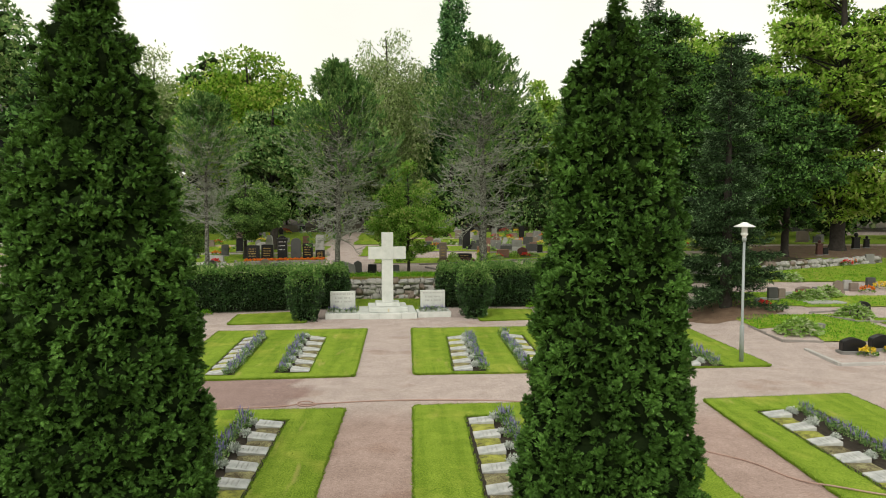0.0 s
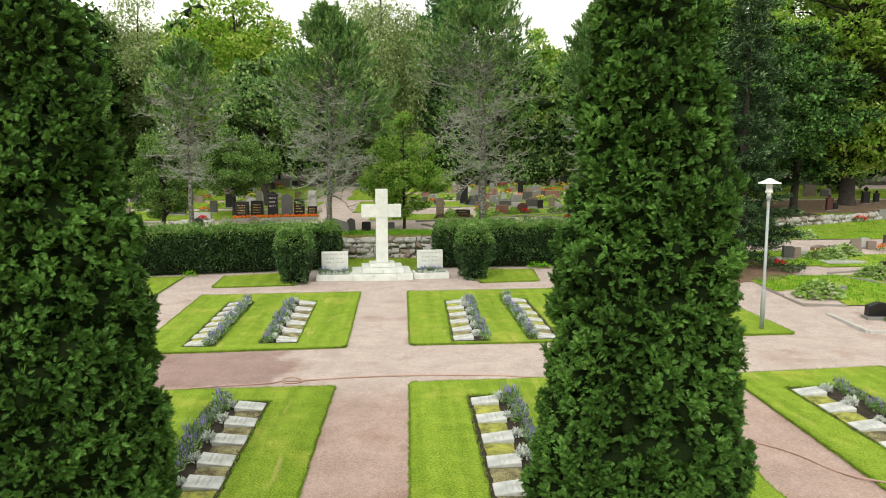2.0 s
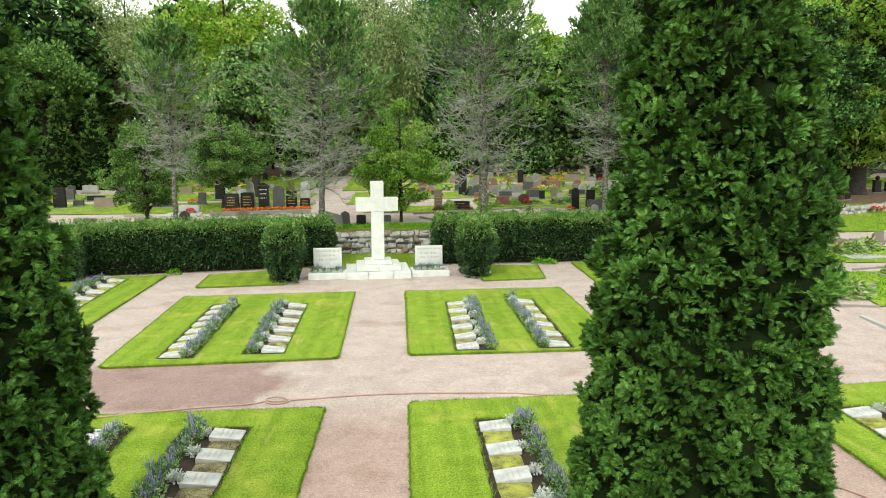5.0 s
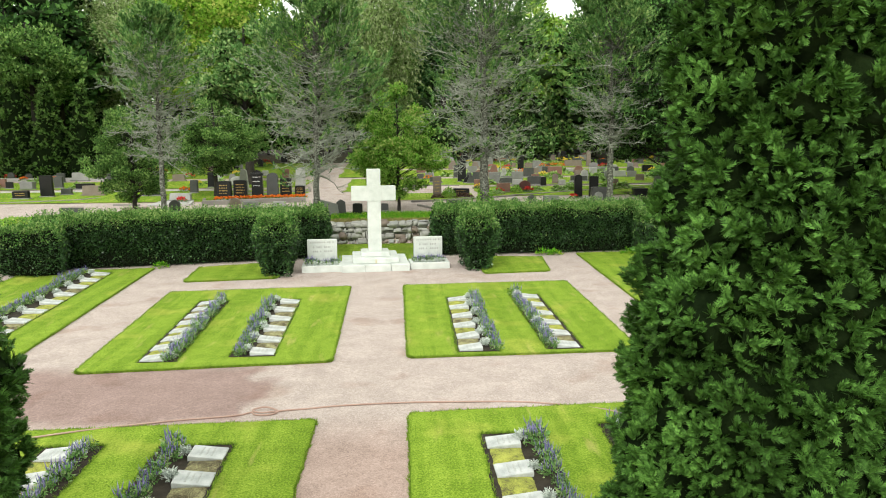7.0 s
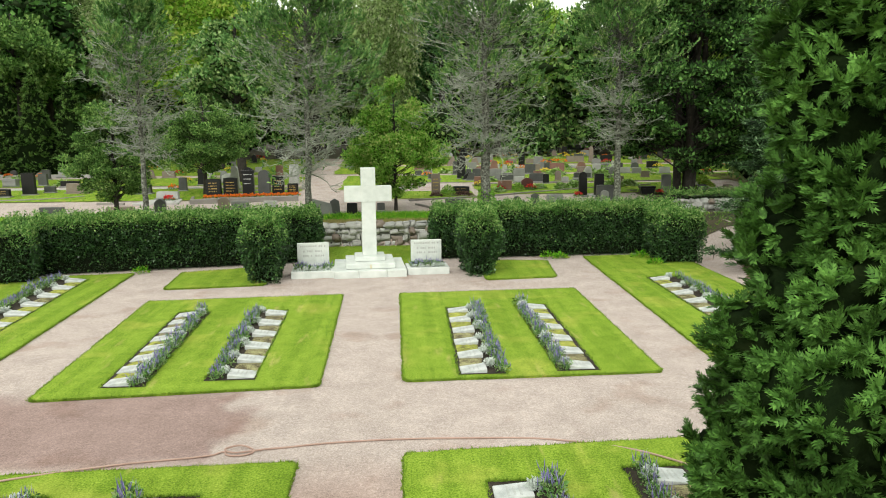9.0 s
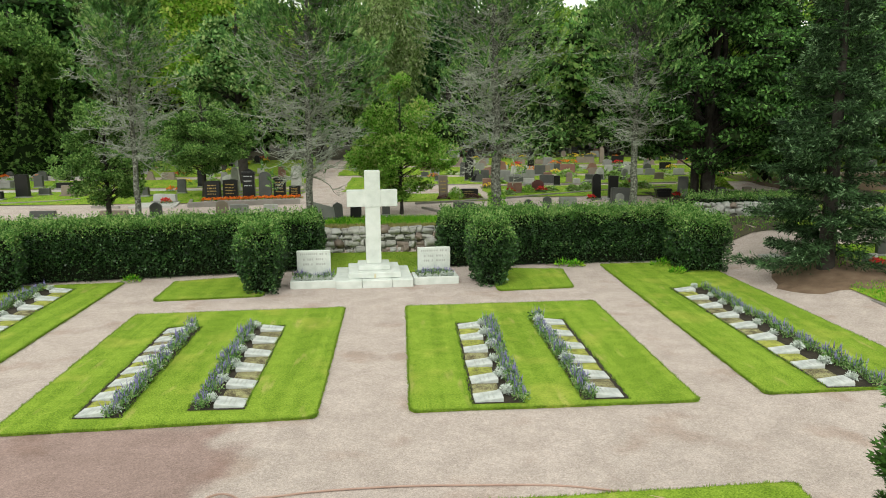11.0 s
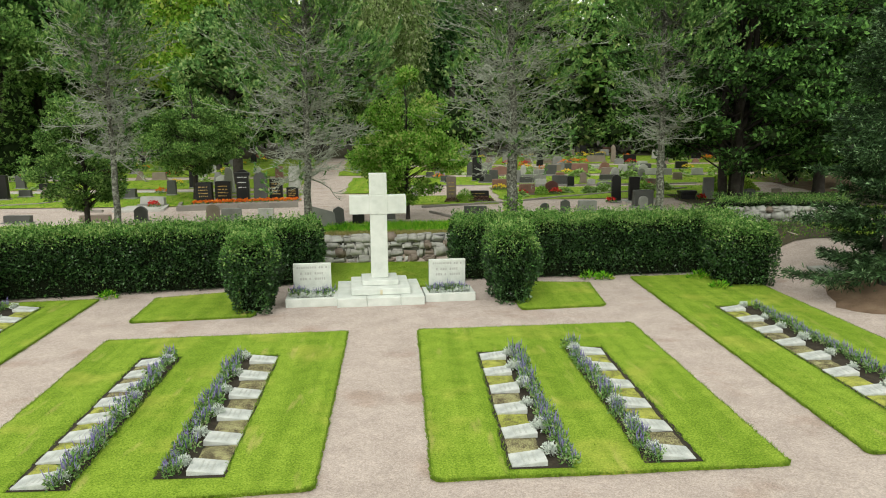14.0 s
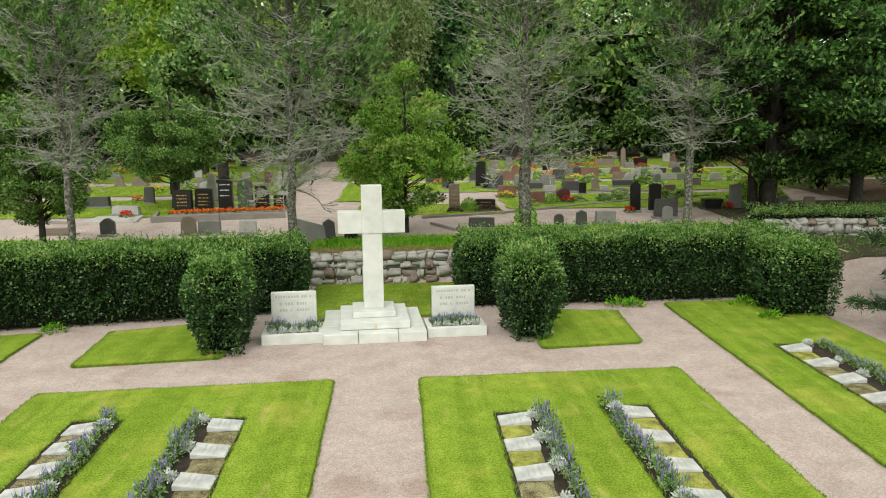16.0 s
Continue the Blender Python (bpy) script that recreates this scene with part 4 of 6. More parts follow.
# ---- trees ----
def thuja(x, y, profile, seed, n=1500, tuft=0.12, label="dense conical dark green thuja", mat=None):
    """A thuja: a core coloured near-black for inner shade, and a coat of branchlets with flat, feathered sprays."""
    rng = np.random.default_rng(seed)
    e = empty("thuja_tree", pose(x, y, gz(x, y)), label, "tree", "columnar thujas")
    zs, rs = [p[0] for p in profile], [p[1] for p in profile]
    H = zs[-1]

    def puff(a, z):
        """Push-out of the coat and the way it leans: rounded cushions with narrow dark seams between them."""
        push, lean, keep = [], [], []
        for t, q in zip(a, z):
            r0 = float(np.interp(q, zs, rs))
            p = Vector((math.cos(t) * r0, math.sin(t) * r0, q * 0.72 - r0 * 0.25))
            d1, c1 = noise.voronoi(p * 2.5 + Vector((seed, 0, 0)))
            d2, c2 = noise.voronoi(p * 6.2 + Vector((0, seed, 0)))
            big = noise.noise(Vector((math.cos(t) * 1.2 + seed, math.sin(t) * 1.2, q * 0.8)))
            e1, e2 = min(1.0, (d1[1] - d1[0]) * 2.4), min(1.0, (d2[1] - d2[0]) * 2.0)
            v1, v2 = p * 2.5 + Vector((seed, 0, 0)) - c1[0], p * 6.2 + Vector((0, seed, 0)) - c2[0]
            under_side = max(0.0, min(1.0, 0.25 - v1.z * 1.6))
            push.append(0.25 * (1 - (1 - e1) ** 3) + 0.075 * (1 - (1 - e2) ** 2) + 0.13 * big - 0.11 * under_side - 0.175)
            keep.append(min(1.0, 0.45 + 2.2 * e1) * (1 - 0.25 * under_side))
            lean.append((v1.x * 0.9 + v2.x * 0.9, v1.y * 0.9 + v2.y * 0.9, v1.z + v2.z))
        return np.array(push), np.array(lean), np.array(keep)
    # core: near-black colour stands in for shade deep between the sprays
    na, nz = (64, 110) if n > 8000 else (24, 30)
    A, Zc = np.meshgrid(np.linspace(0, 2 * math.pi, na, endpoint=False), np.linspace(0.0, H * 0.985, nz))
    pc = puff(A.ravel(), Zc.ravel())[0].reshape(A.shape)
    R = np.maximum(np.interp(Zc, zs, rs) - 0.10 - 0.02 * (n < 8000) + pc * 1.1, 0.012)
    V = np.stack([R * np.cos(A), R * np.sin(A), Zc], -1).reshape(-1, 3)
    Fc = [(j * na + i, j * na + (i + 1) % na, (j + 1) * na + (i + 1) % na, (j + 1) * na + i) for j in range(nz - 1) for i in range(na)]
    under(new("shade_core", fast_mesh("shade_core", V, Fc, M_THUJA_IN, True)), e, "core coloured near-black as the shade inside the tree")
    under(new("trunk", tubes("trunk", [[((0, 0, -0.1), 0.12), ((0, 0, 0.5), 0.10), ((0, 0, 2.0), 0.08)]], M_BARKD, 8)), e)
    # branchlets that reach out and up, each a rosette of flat feathered sprays
    zz = np.linspace(0.02, H, 400)
    w = np.interp(zz, zs, rs) + 0.04
    k = 10
    m = n // k
    z = rng.choice(zz, m, p=w / w.sum()) + rng.uniform(-0.02, 0.02, m)
    a = rng.uniform(0, 2 * math.pi, m)
    pc, lean, keep = puff(a, z)
    on = rng.uniform(0, 1, m) < keep * np.where(np.sin(a) > 0.55, 0.6, 1.0)
    a, z, pc, lean = a[on], z[on], pc[on], lean[on]
    m = len(a)
    r = np.interp(z, zs, rs) + pc - tuft * rng.uniform(0.75, 1.15, m)
    out = np.stack([np.cos(a), np.sin(a), np.zeros(m)], 1)
    B = out * np.maximum(r, 0.0)[:, None] + np.array((0, 0, 1.0)) * z[:, None]
    heart = unit(out * 0.75 + lean * 0.5 + np.array((0, 0, 0.42)) + rng.normal(0, 0.30, (m, 3)))
    B, heart, out = np.repeat(B, k, 0), np.repeat(heart, k, 0), np.repeat(out, k, 0)
    n = len(B)
    d = unit(heart + rng.normal(0, 0.45, (n, 3)))
    B = B + d * (tuft * rng.uniform(-0.3, 0.6, n))[:, None]
    # the flat of a spray looks up and out, so that its upper side catches the sky
    up = unit(np.array((0, 0, 1.0)) + out * 0.35 + rng.normal(0, 0.55, (n, 3)))
    side = unit(np.cross(d, up))
    up = np.cross(side, d)
    L = (tuft * rng.uniform(0.55, 1.1, n))[:, None]
    bend = rng.uniform(-0.18, 0.10, n)[:, None]

    def at(u, v, lift):
        return B + d * L * u + side * L * v + up * L * (bend * u * u * 2 + lift)
    cols = []
    for u0, turn, ln, wd in ((0.0, 0.0, 1.1, 0.13), (0.10, 0.75, 0.55, 0.12), (0.16, -0.70, 0.58, 0.12), (0.34, 0.62, 0.52, 0.11), (0.42, -0.66, 0.50, 0.11), (0.60, 0.50, 0.42, 0.10), (0.66, -0.52, 0.40, 0.10)):
        c, q = math.cos(turn), math.sin(turn)
        cols += [at(u0 + wd * q + 0.1 * c, 0.1 * q - wd * c, 0.02), at(u0 + ln * c, ln * q, 0.10 * abs(turn)), at(u0 - wd * q + 0.1 * c, 0.1 * q + wd * c, 0.02)]
    V = np.stack(cols, 1).reshape(-1, 3)
    Fc = np.arange(len(V)).reshape(-1, 3)
    under(new("foliage", fast_mesh("foliage", V, Fc, mat or M_THUJA)), e)
    return e


thuja(3.16, 9.04, [(0, 1.16), (0.4, 1.14), (2.6, 0.91), (3.6, 0.80), (4.7, 0.71), (5.8, 0.47), (6.4, 0.23), (6.78, 0.06)], 71, 104000, 0.078)
thuja(-3.0, 8.65, [(0, 1.27), (0.4, 1.25), (2.6, 1.08), (3.7, 0.92), (4.7, 0.76), (6.2, 0.38), (6.7, 0.18), (7.0, 0.05)], 72, 112000, 0.078)
for i, (tx, ty, th) in enumerate(((-26.6, 57.5, 8.2), (-24.2, 57.2, 7.0), (-22.0, 57.6, 6.6), (-29.2, 57.0, 8.2), (-31.8, 57.3, 8.8))):
    thuja(tx, ty, [(0, 1.45), (th * 0.3, 1.18), (th * 0.7, 0.62), (th * 0.93, 0.20), (th, 0.05)], 73 + i, 4600, 0.38, "tall pyramidal green thuja in a row behind the graves", M_BUSH)


def pine(x, y, H, R, seed, bare, green, trunk_r, label, ivy=False):
    """A pine whose shaded lower boughs have died back to grey twigs, with needles above."""
    rng = np.random.default_rng(seed)
    e = empty("pine_tree", pose(x, y, gz(x, y)), label, "tree", "pines behind the hedge")
    lean = rng.normal(0, 0.012, 2)
    axis = lambda z: np.array((lean[0] * z, lean[1] * z, z))
    trunk = [(axis(z) + np.array((*rng.normal(0, 0.02, 2), 0)), max(0.015, trunk_r * (1 - z / H) ** 0.75 + (0.06 if z == -0.1 else 0))) for z in [-0.1] + list(np.linspace(0.4, H - 0.2, 16))]
    under(new("trunk", tubes("trunk", [trunk], M_BARK, 10)), e)
    dead, live, tuft_p, tuft_d = [], [], [], []
    z = bare
    while z < H - 0.3:
        t = (z - bare) / (H - bare)
        reach = R * (0.80 + 0.35 * t if t < 0.30 else 1.05 * (1 - ((t - 0.30) / 0.70) ** 1.45) + 0.05)
        for b in range(5 if t < 0.45 else 6):
            a = rng.uniform(0, 2 * math.pi)
            ln = reach * rng.uniform(0.72, 1.08) * (1.0 + 0.16 * min(1.0, t * 2.5))
            up = 0.12 + 0.30 * t + rng.normal(0, 0.24 if t < 0.4 else 0.14)
            o = np.array((math.cos(a), math.sin(a), 0))
            p = axis(z + rng.uniform(-0.1, 0.1))
            r0 = 0.025 * (1.2 - t)
            line = [(p, r0)]
            q = p.copy()
            dirn = unit((o + np.array((0, 0, up)))[None])[0]
            for k in range(1, 6):
                dirn = unit((dirn + rng.normal(0, 0.21 if t < 0.45 else 0.12, 3) + np.array((0, 0, -0.05 if t < 0.4 and k < 3 else 0.05)))[None])[0]
                q = q + dirn * ln / 5
                line.append((q.copy(), r0 * (1 - k / 5.9)))
            is_green = z > green + rng.normal(0, 0.8)
            (live if is_green else dead).append(line)
            for k in range(1, 6):
                for s in range(3 if is_green else 4):
                    f = rng.uniform(0, 1)
                    p0 = line[k - 1][0] * (1 - f) + line[k][0] * f
                    side = unit((np.cross(o, (0, 0, 1.0)) * rng.choice((-1, 1)) * 0.8 + o * 0.9 + rng.normal(0, 0.35, 3) + np.array((0, 0, 0.12)))[None])[0]
                    tl = ln * 0.30 * rng.uniform(0.5, 1.25) * (1.15 - 0.12 * k)
                    p1 = p0 + side * tl * 0.5 + rng.normal(0, 0.04, 3)
                    p2 = p0 + side * tl + np.array((0, 0, 0.16 * tl)) + rng.normal(0, 0.06, 3)
                    if is_green:
                        live.append([(p0, 0.008), (p2, 0.004)])
                        if k > 2 or t > 0.75:
                            for g in ((0.65, 1.0) if s < 1 else (1.0,)):
                                tuft_p.append(p0 + (p2 - p0) * g); tuft_d.append(side * 0.7 + np.array((0, 0, 0.9)))
                    else:
                        dead.append([(p0, 0.010), (p1, 0.0075), (p2, 0.004)])
                        if rng.uniform() < 0.75:
                            p3 = p1 + unit((side + rng.normal(0, 0.7, 3) + np.array((0, 0, 0.2)))[None])[0] * tl * 0.6
                            dead.append([(p1, 0.008), (p3, 0.0045)])
                        if rng.uniform() < 0.05 + 0.30 * (z > green - 1.3):
                            tuft_p.append(p2); tuft_d.append(side * 0.7 + np.array((0, 0, 0.7)))
            if is_green:
                tuft_p.append(line[-1][0]); tuft_d.append(dirn + np.array((0, 0, 0.6)))
        z += 0.26 if t < 0.35 else 0.18
    under(new("deadwood", tubes("deadwood", dead, M_DEAD, 3)), e, "bare grey dead lower branches")["kind"] = "stuff"
    under(new("limbwork", tubes("limbwork", live, M_BARK, 3)), e)["kind"] = "stuff"
    # each shoot is a short bottle-brush of needles
    P, D = np.array(tuft_p), np.array(tuft_d)
    k = 22
    Ds = unit(np.repeat(D + rng.normal(0, 0.2, D.shape), k, 0))
    P = np.repeat(P, k, 0) + Ds * rng.uniform(-0.12, 0.26, (len(P) * k, 1))
    Dn = Ds * 1.1 + rng.normal(0, 0.36, P.shape)
    under(new("needles", leaves("needles", P, Dn, 0.125, M_PINE, rng, 0.34, 0.2, 0.0)), e)
    if ivy:
        n = 900
        a, z = rng.uniform(0, 2 * math.pi, n), rng.uniform(0.0, 1.15, n) ** 1.2
        r = trunk_r + 0.05 + rng.uniform(0, 0.10, n) * (1.3 - z)
        P = np.stack([r * np.cos(a), r * np.sin(a), z], 1)
        under(new("ivy", leaves("ivy", P, P * (1, 1, 0) * 3, 0.085, M_MAPLE, rng, 0.8, 0.6)), e, "yellow-green ivy round the foot of the trunk")
    return e


pine(-8.1, 30.95, 8.8, 1.75, 81, 3.5, 7.0, 0.115, "pine with grey dead lower boughs and thin crown")
pine(-2.72, 31.9, 10.4, 2.45, 82, 2.9, 6.3, 0.14, "conical pine with grey dead lower boughs")
pine(3.93, 33.4, 10.9, 2.75, 83, 2.7, 6.5, 0.20, "broad pine with grey dead lower boughs and ivy", True)
pine(9.75, 35.7, 10.4, 2.2, 84, 2.9, 5.9, 0.15, "pine with grey dead lower boughs")


def crown_points(lobes, n, rng, shell=(0.72, 1.06)):
    c = np.array([l[0] for l in lobes]); r = np.array([l[1] for l in lobes])
    area = (r[:, 0] * r[:, 1] + r[:, 0] * r[:, 2] + r[:, 1] * r[:, 2])
    k = rng.choice(len(lobes), n, p=area / area.sum())
    d = unit(rng.normal(0, 1, (n, 3)))
    P = c[k] + d * r[k] * rng.uniform(*shell, (n, 1))
    return P, d


def tree(kind, x, y, H, R, base, seed, mat, n, leaf, label, lobes=34, trunk_r=0.2, shape=0.45, lobe=0.34, bark=None, stems=1, droop=0.0, flat=0.75, aspect=0.6, group="", core=0.0):
    """A broadleaf tree: trunk, limbs to each clump of the crown, and single leaves in uneven clumps."""
    rng = np.random.default_rng(seed)
    e = empty(kind, pose(x, y, gz(x, y)), label, "tree", group)
    cz, hz = (base + H) / 2, (H - base) / 2
    L = []
    for i in range(lobes):
        while True:
            p = rng.uniform(-1, 1, 3)
            q = p[0] ** 2 + p[1] ** 2
            zrel = (p[2] + 1) / 2
            lim = (zrel / shape) ** 0.6 if zrel < shape else (1 - (zrel - shape) / (1 - shape)) ** 0.65
            if 0.10 * lim * lim < q < lim * lim or (zrel > 0.85 and q < lim * lim):
                break
        s = lobe * rng.uniform(0.7, 1.25) * R
        L.append(((p[0] * (R - s * 0.75), p[1] * (R - s * 0.75), cz + p[2] * (hz - s * flat * 0.8)), (s, s * rng.uniform(0.8, 1.1), s * flat)))
    lines, boughs = [], []
    for st in range(stems):
        o = np.array((0.0, 0, 0)) if stems == 1 else np.array((math.cos(st * 2.4) * trunk_r * 1.6, math.sin(st * 2.4) * trunk_r * 1.6, 0))
        lines.append([(o * (1 + z * 0.10) + np.array((*rng.normal(0, 0.012 * abs(z), 2), z)), trunk_r * (1 - z / H * 0.85) * (1.35 if z < 0 else 1)) for z in [-0.15, 0.5] + list(np.linspace(1.2, H * (0.55 if shape < 0.3 else 0.9), 7))])
    for c, r in L:
        c = np.array(c)
        zs = max(base * 0.7, min(c[2] - 0.35 * np.hypot(c[0], c[1]), H * 0.8))
        p0 = np.array((0, 0, zs))
        mid = p0 * 0.45 + c * 0.55 + np.array((0, 0, 0.08 * R)) + rng.normal(0, 0.05 * R, 3)
        lr = trunk_r * 0.22 * (1 - zs / H * 0.6)
        boughs.append([(p0, lr), (mid, lr * 0.6), (c, lr * 0.22)])
    for stem in lines:
        under(new("trunk", tubes("trunk", [stem], bark or M_BARKD, 9)), e)
    under(new("limbwork", tubes("limbwork", boughs, bark or M_BARKD, 4)), e)["kind"] = "stuff"
    P, d = crown_points(L, n, rng, (0.55, 1.14))
    D = d * 0.55 + np.array((0, 0, 0.15 - droop))
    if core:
        # a solid mass in each clump, coloured dark for the shade among inner leaves
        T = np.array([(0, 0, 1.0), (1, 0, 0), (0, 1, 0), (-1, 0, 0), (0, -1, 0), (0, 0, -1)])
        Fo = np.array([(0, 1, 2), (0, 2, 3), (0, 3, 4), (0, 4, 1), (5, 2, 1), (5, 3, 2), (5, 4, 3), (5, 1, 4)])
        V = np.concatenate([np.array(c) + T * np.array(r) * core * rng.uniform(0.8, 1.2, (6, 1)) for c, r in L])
        under(new("crown_inner_shade", fast_mesh("crown_inner_shade", V, np.concatenate([Fo + 6 * i for i in range(len(L))]), M_INNER)), e, "solid masses coloured dark as the shade inside the crown")
    if droop:
        P = P - np.array((0, 0, 1.0)) * (rng.uniform(0, 1, n) ** 2 * droop * R * 0.8)[:, None]
    under(new("crown", leaves("crown", P, D, leaf, mat, rng, aspect, 0.75, 0.15, 1.3)), e)
    return e


tree("maple_tree", 0.42, 36.3, 5.6, 2.55, 0.40, 91, M_MAPLE, 32000, 0.11, "young bright green maple behind the memorial", 150, 0.07, 0.36, 0.12, flat=0.6)
tree("rowan_tree", -10.0, 33.4, 4.9, 2.05, 0.55, 92, M_BUSH, 28000, 0.088, "small dense green rowan behind the hedge", 130, 0.10, 0.40, 0.13, flat=0.55)
tree("rowan_tree", -9.3, 43.2, 5.4, 2.9, 0.8, 93, M_BUSH, 26000, 0.11, "spreading green rowan among the graves", 130, 0.12, 0.42, 0.13, flat=0.5)
tree("spreading_elm", 14.0, 39.2, 14.0, 6.1, 0.95, 94, M_ELM, 56000, 0.175, "large dark green elm with several stems", 230, 0.20, 0.24, 0.14, stems=4, flat=0.32, core=0.8)
tree("spreading_elm", 18.6, 40.6, 13.0, 5.4, 1.15, 95, M_ELM, 40000, 0.185, "large dark green elm with thick trunk", 190, 0.26, 0.24, 0.15, flat=0.32, core=0.8)
tree("spreading_elm", 23.5, 43.5, 12.0, 4.6, 1.5, 107, M_ELM, 16000, 0.22, "dark green elm beside the linden", 90, 0.24, 0.36, 0.19, flat=0.36, core=0.8)
tree("chestnut_tree", -8.9, 50.0, 10.6, 3.6, 1.9, 96, M_DARKLEAF, 18000, 0.26, "dark green chestnut in deep shade", 70, 0.30, 0.45, 0.24, flat=0.5, core=0.55)
tree("ash_tree", -12.6, 60.0, 16.3, 7.2, 2.5, 97, M_LIME, 26000, 0.33, "bright yellow-green ash tree", 120, 0.3, 0.45, 0.19, flat=0.5)
tree("birch_tree", -24.5, 72.0, 19.0, 5.8, 5.0, 98, M_BIRCH, 20000, 0.32, "tall grey-green birch above the woods", 60, 0.22, 0.45, 0.22, droop=0.4, aspect=0.5)
tree("weeping_birch", -2.2, 76.0, 22.0, 6.2, 5.0, 99, M_BIRCH, 30000, 0.34, "tall weeping birch with hanging twigs", 70, 0.25, 0.5, 0.20, droop=1.2, aspect=0.4)
tree("poplar_tree", 4.9, 80.0, 29.5, 2.6, 5.0, 100, M_POPLAR, 15000, 0.40, "very tall narrow dark poplar", 60, 0.35, 0.4, 0.34, flat=2.0)
tree("poplar_tree", 2.3, 83.0, 19.0, 1.7, 4.0, 101, M_POPLAR, 6000, 0.38, "narrow dark poplar beside the birch", 30, 0.25, 0.4, 0.36, flat=2.0)
tree("round_linden", 16.4, 88.0, 18.5, 3.9, 5.0, 102, M_LINDEN, 9000, 0.42, "round-topped linden far beyond the graves", 50, 0.3, 0.5, 0.26)
tree("large_linden", 29.5, 48.0, 21.5, 7.8, 1.5, 103, M_LINDEN, 44000, 0.30, "huge spreading linden with yellow-green leaves", 190, 0.50, 0.45, 0.17, flat=0.42, core=0.55)
tree("large_linden", 24.5, 62.0, 19.5, 6.0, 5.0, 104, M_LINDEN, 18000, 0.38, "tall linden behind the graves", 80, 0.4, 0.5, 0.21, flat=0.5, core=0.55)
tree("dark_maple", -27.5, 44.0, 21.0, 6.6, 6.5, 105, M_DARKLEAF, 25000, 0.32, "large dark maple over the graves", 120, 0.45, 0.42, 0.20, flat=0.5, core=0.55)
tree("lit_maple", -27.5, 62.0, 12.5, 4.2, 4.0, 106, M_BUSH, 14000, 0.30, "maple with yellow-green leaves", 70, 0.3, 0.5, 0.22, flat=0.5)


def spruce(x, y, H, R, seed, n_tip, label, mat=None, twig=0.15, skirt=0.5):
    """A spruce: whorls of drooping boughs that carry short needle twigs."""
    rng = np.random.default_rng(seed)
    e = empty("spruce_tree", pose(x, y, gz(x, y)), label, "tree")
    under(new("trunk", tubes("trunk", [[((0, 0, z), max(0.02, 0.24 * (1 - z / H))) for z in [-0.1] + list(np.linspace(0.5, H - 0.1, 10))]], M_BARKD, 9)), e)
    lines, P, D, tips, tipd = [], [], [], [], []
    z = skirt
    while z < H - 0.15:
        t = z / H
        reach = R * (1 - t) ** 0.85 + 0.10
        for b in range(6):
            a = rng.uniform(0, 2 * math.pi)
            ln = reach * rng.uniform(0.55, 1.15)
            o = np.array((math.cos(a), math.sin(a), 0))
            pts = []
            for k in range(6):
                s = k / 5
                pts.append(np.array((0, 0, z)) + o * ln * s + np.array((0, 0, ln * (-0.42 * s + 0.30 * s * s + 0.18 * t * 2 * s))))
            lines.append([(p, 0.02 * (1 - k / 6.5)) for k, p in enumerate(pts)])
            m = max(4, int(n_tip * ln))
            s = rng.uniform(0.12, 1.0, m)
            i = np.minimum((s * 5).astype(int), 4)
            f = (s * 5 - i)[:, None]
            pa = np.array(pts)
            base = pa[i] * (1 - f) + pa[i + 1] * f
            side = np.cross(o, (0, 0, 1.0)) * rng.choice((-1, 1), m)[:, None]
            dd = unit(side * rng.uniform(0.3, 1.0, (m, 1)) + o * 0.8 + np.array((0, 0, -0.15)) + rng.normal(0, 0.25, (m, 3)))
            off = rng.uniform(0, 0.30, (m, 1)) * ln * (1.1 - s[:, None])
            P.append(base + dd * off); D.append(dd)
            tip = (s > 0.7) & (rng.uniform(0, 1, m) < 0.4)
            tips.append((base + dd * off + dd * twig)[tip]); tipd.append((dd + np.array((0, 0, 0.35)))[tip])
        z += 0.24
    under(new("limbwork", tubes("limbwork", lines, M_BARKD, 3)), e)["kind"] = "stuff"
    P, D = np.concatenate(P), np.concatenate(D)
    k = 5
    P, D = np.repeat(P, k, 0), np.repeat(D, k, 0)
    P = P + D * rng.uniform(0, twig, (len(P), 1))
    under(new("needles", leaves("needles", P, D, twig, mat or M_SPRUCE, rng, 0.15, 0.5, 0.0)), e)
    T, TD = np.concatenate(tips), np.concatenate(tipd)
    T, TD = np.repeat(T, 4, 0), np.repeat(TD, 4, 0)
    under(new("pale_growth", leaves("pale_growth", T + TD * rng.uniform(0, twig * 0.5, (len(T), 1)), TD, twig * 0.62, M_SPRUCETIP, rng, 0.24, 0.45, 0.0)), e, "paler needles at the ends of the boughs")
    return e


spruce(12.4, 26.6, 10.2, 2.05, 111, 76, "dark blue-green spruce beside the path")
spruce(22.5, 66.0, 24.0, 3.0, 112, 5, "tall thin spruce above the woods", twig=0.4, skirt=8.0)


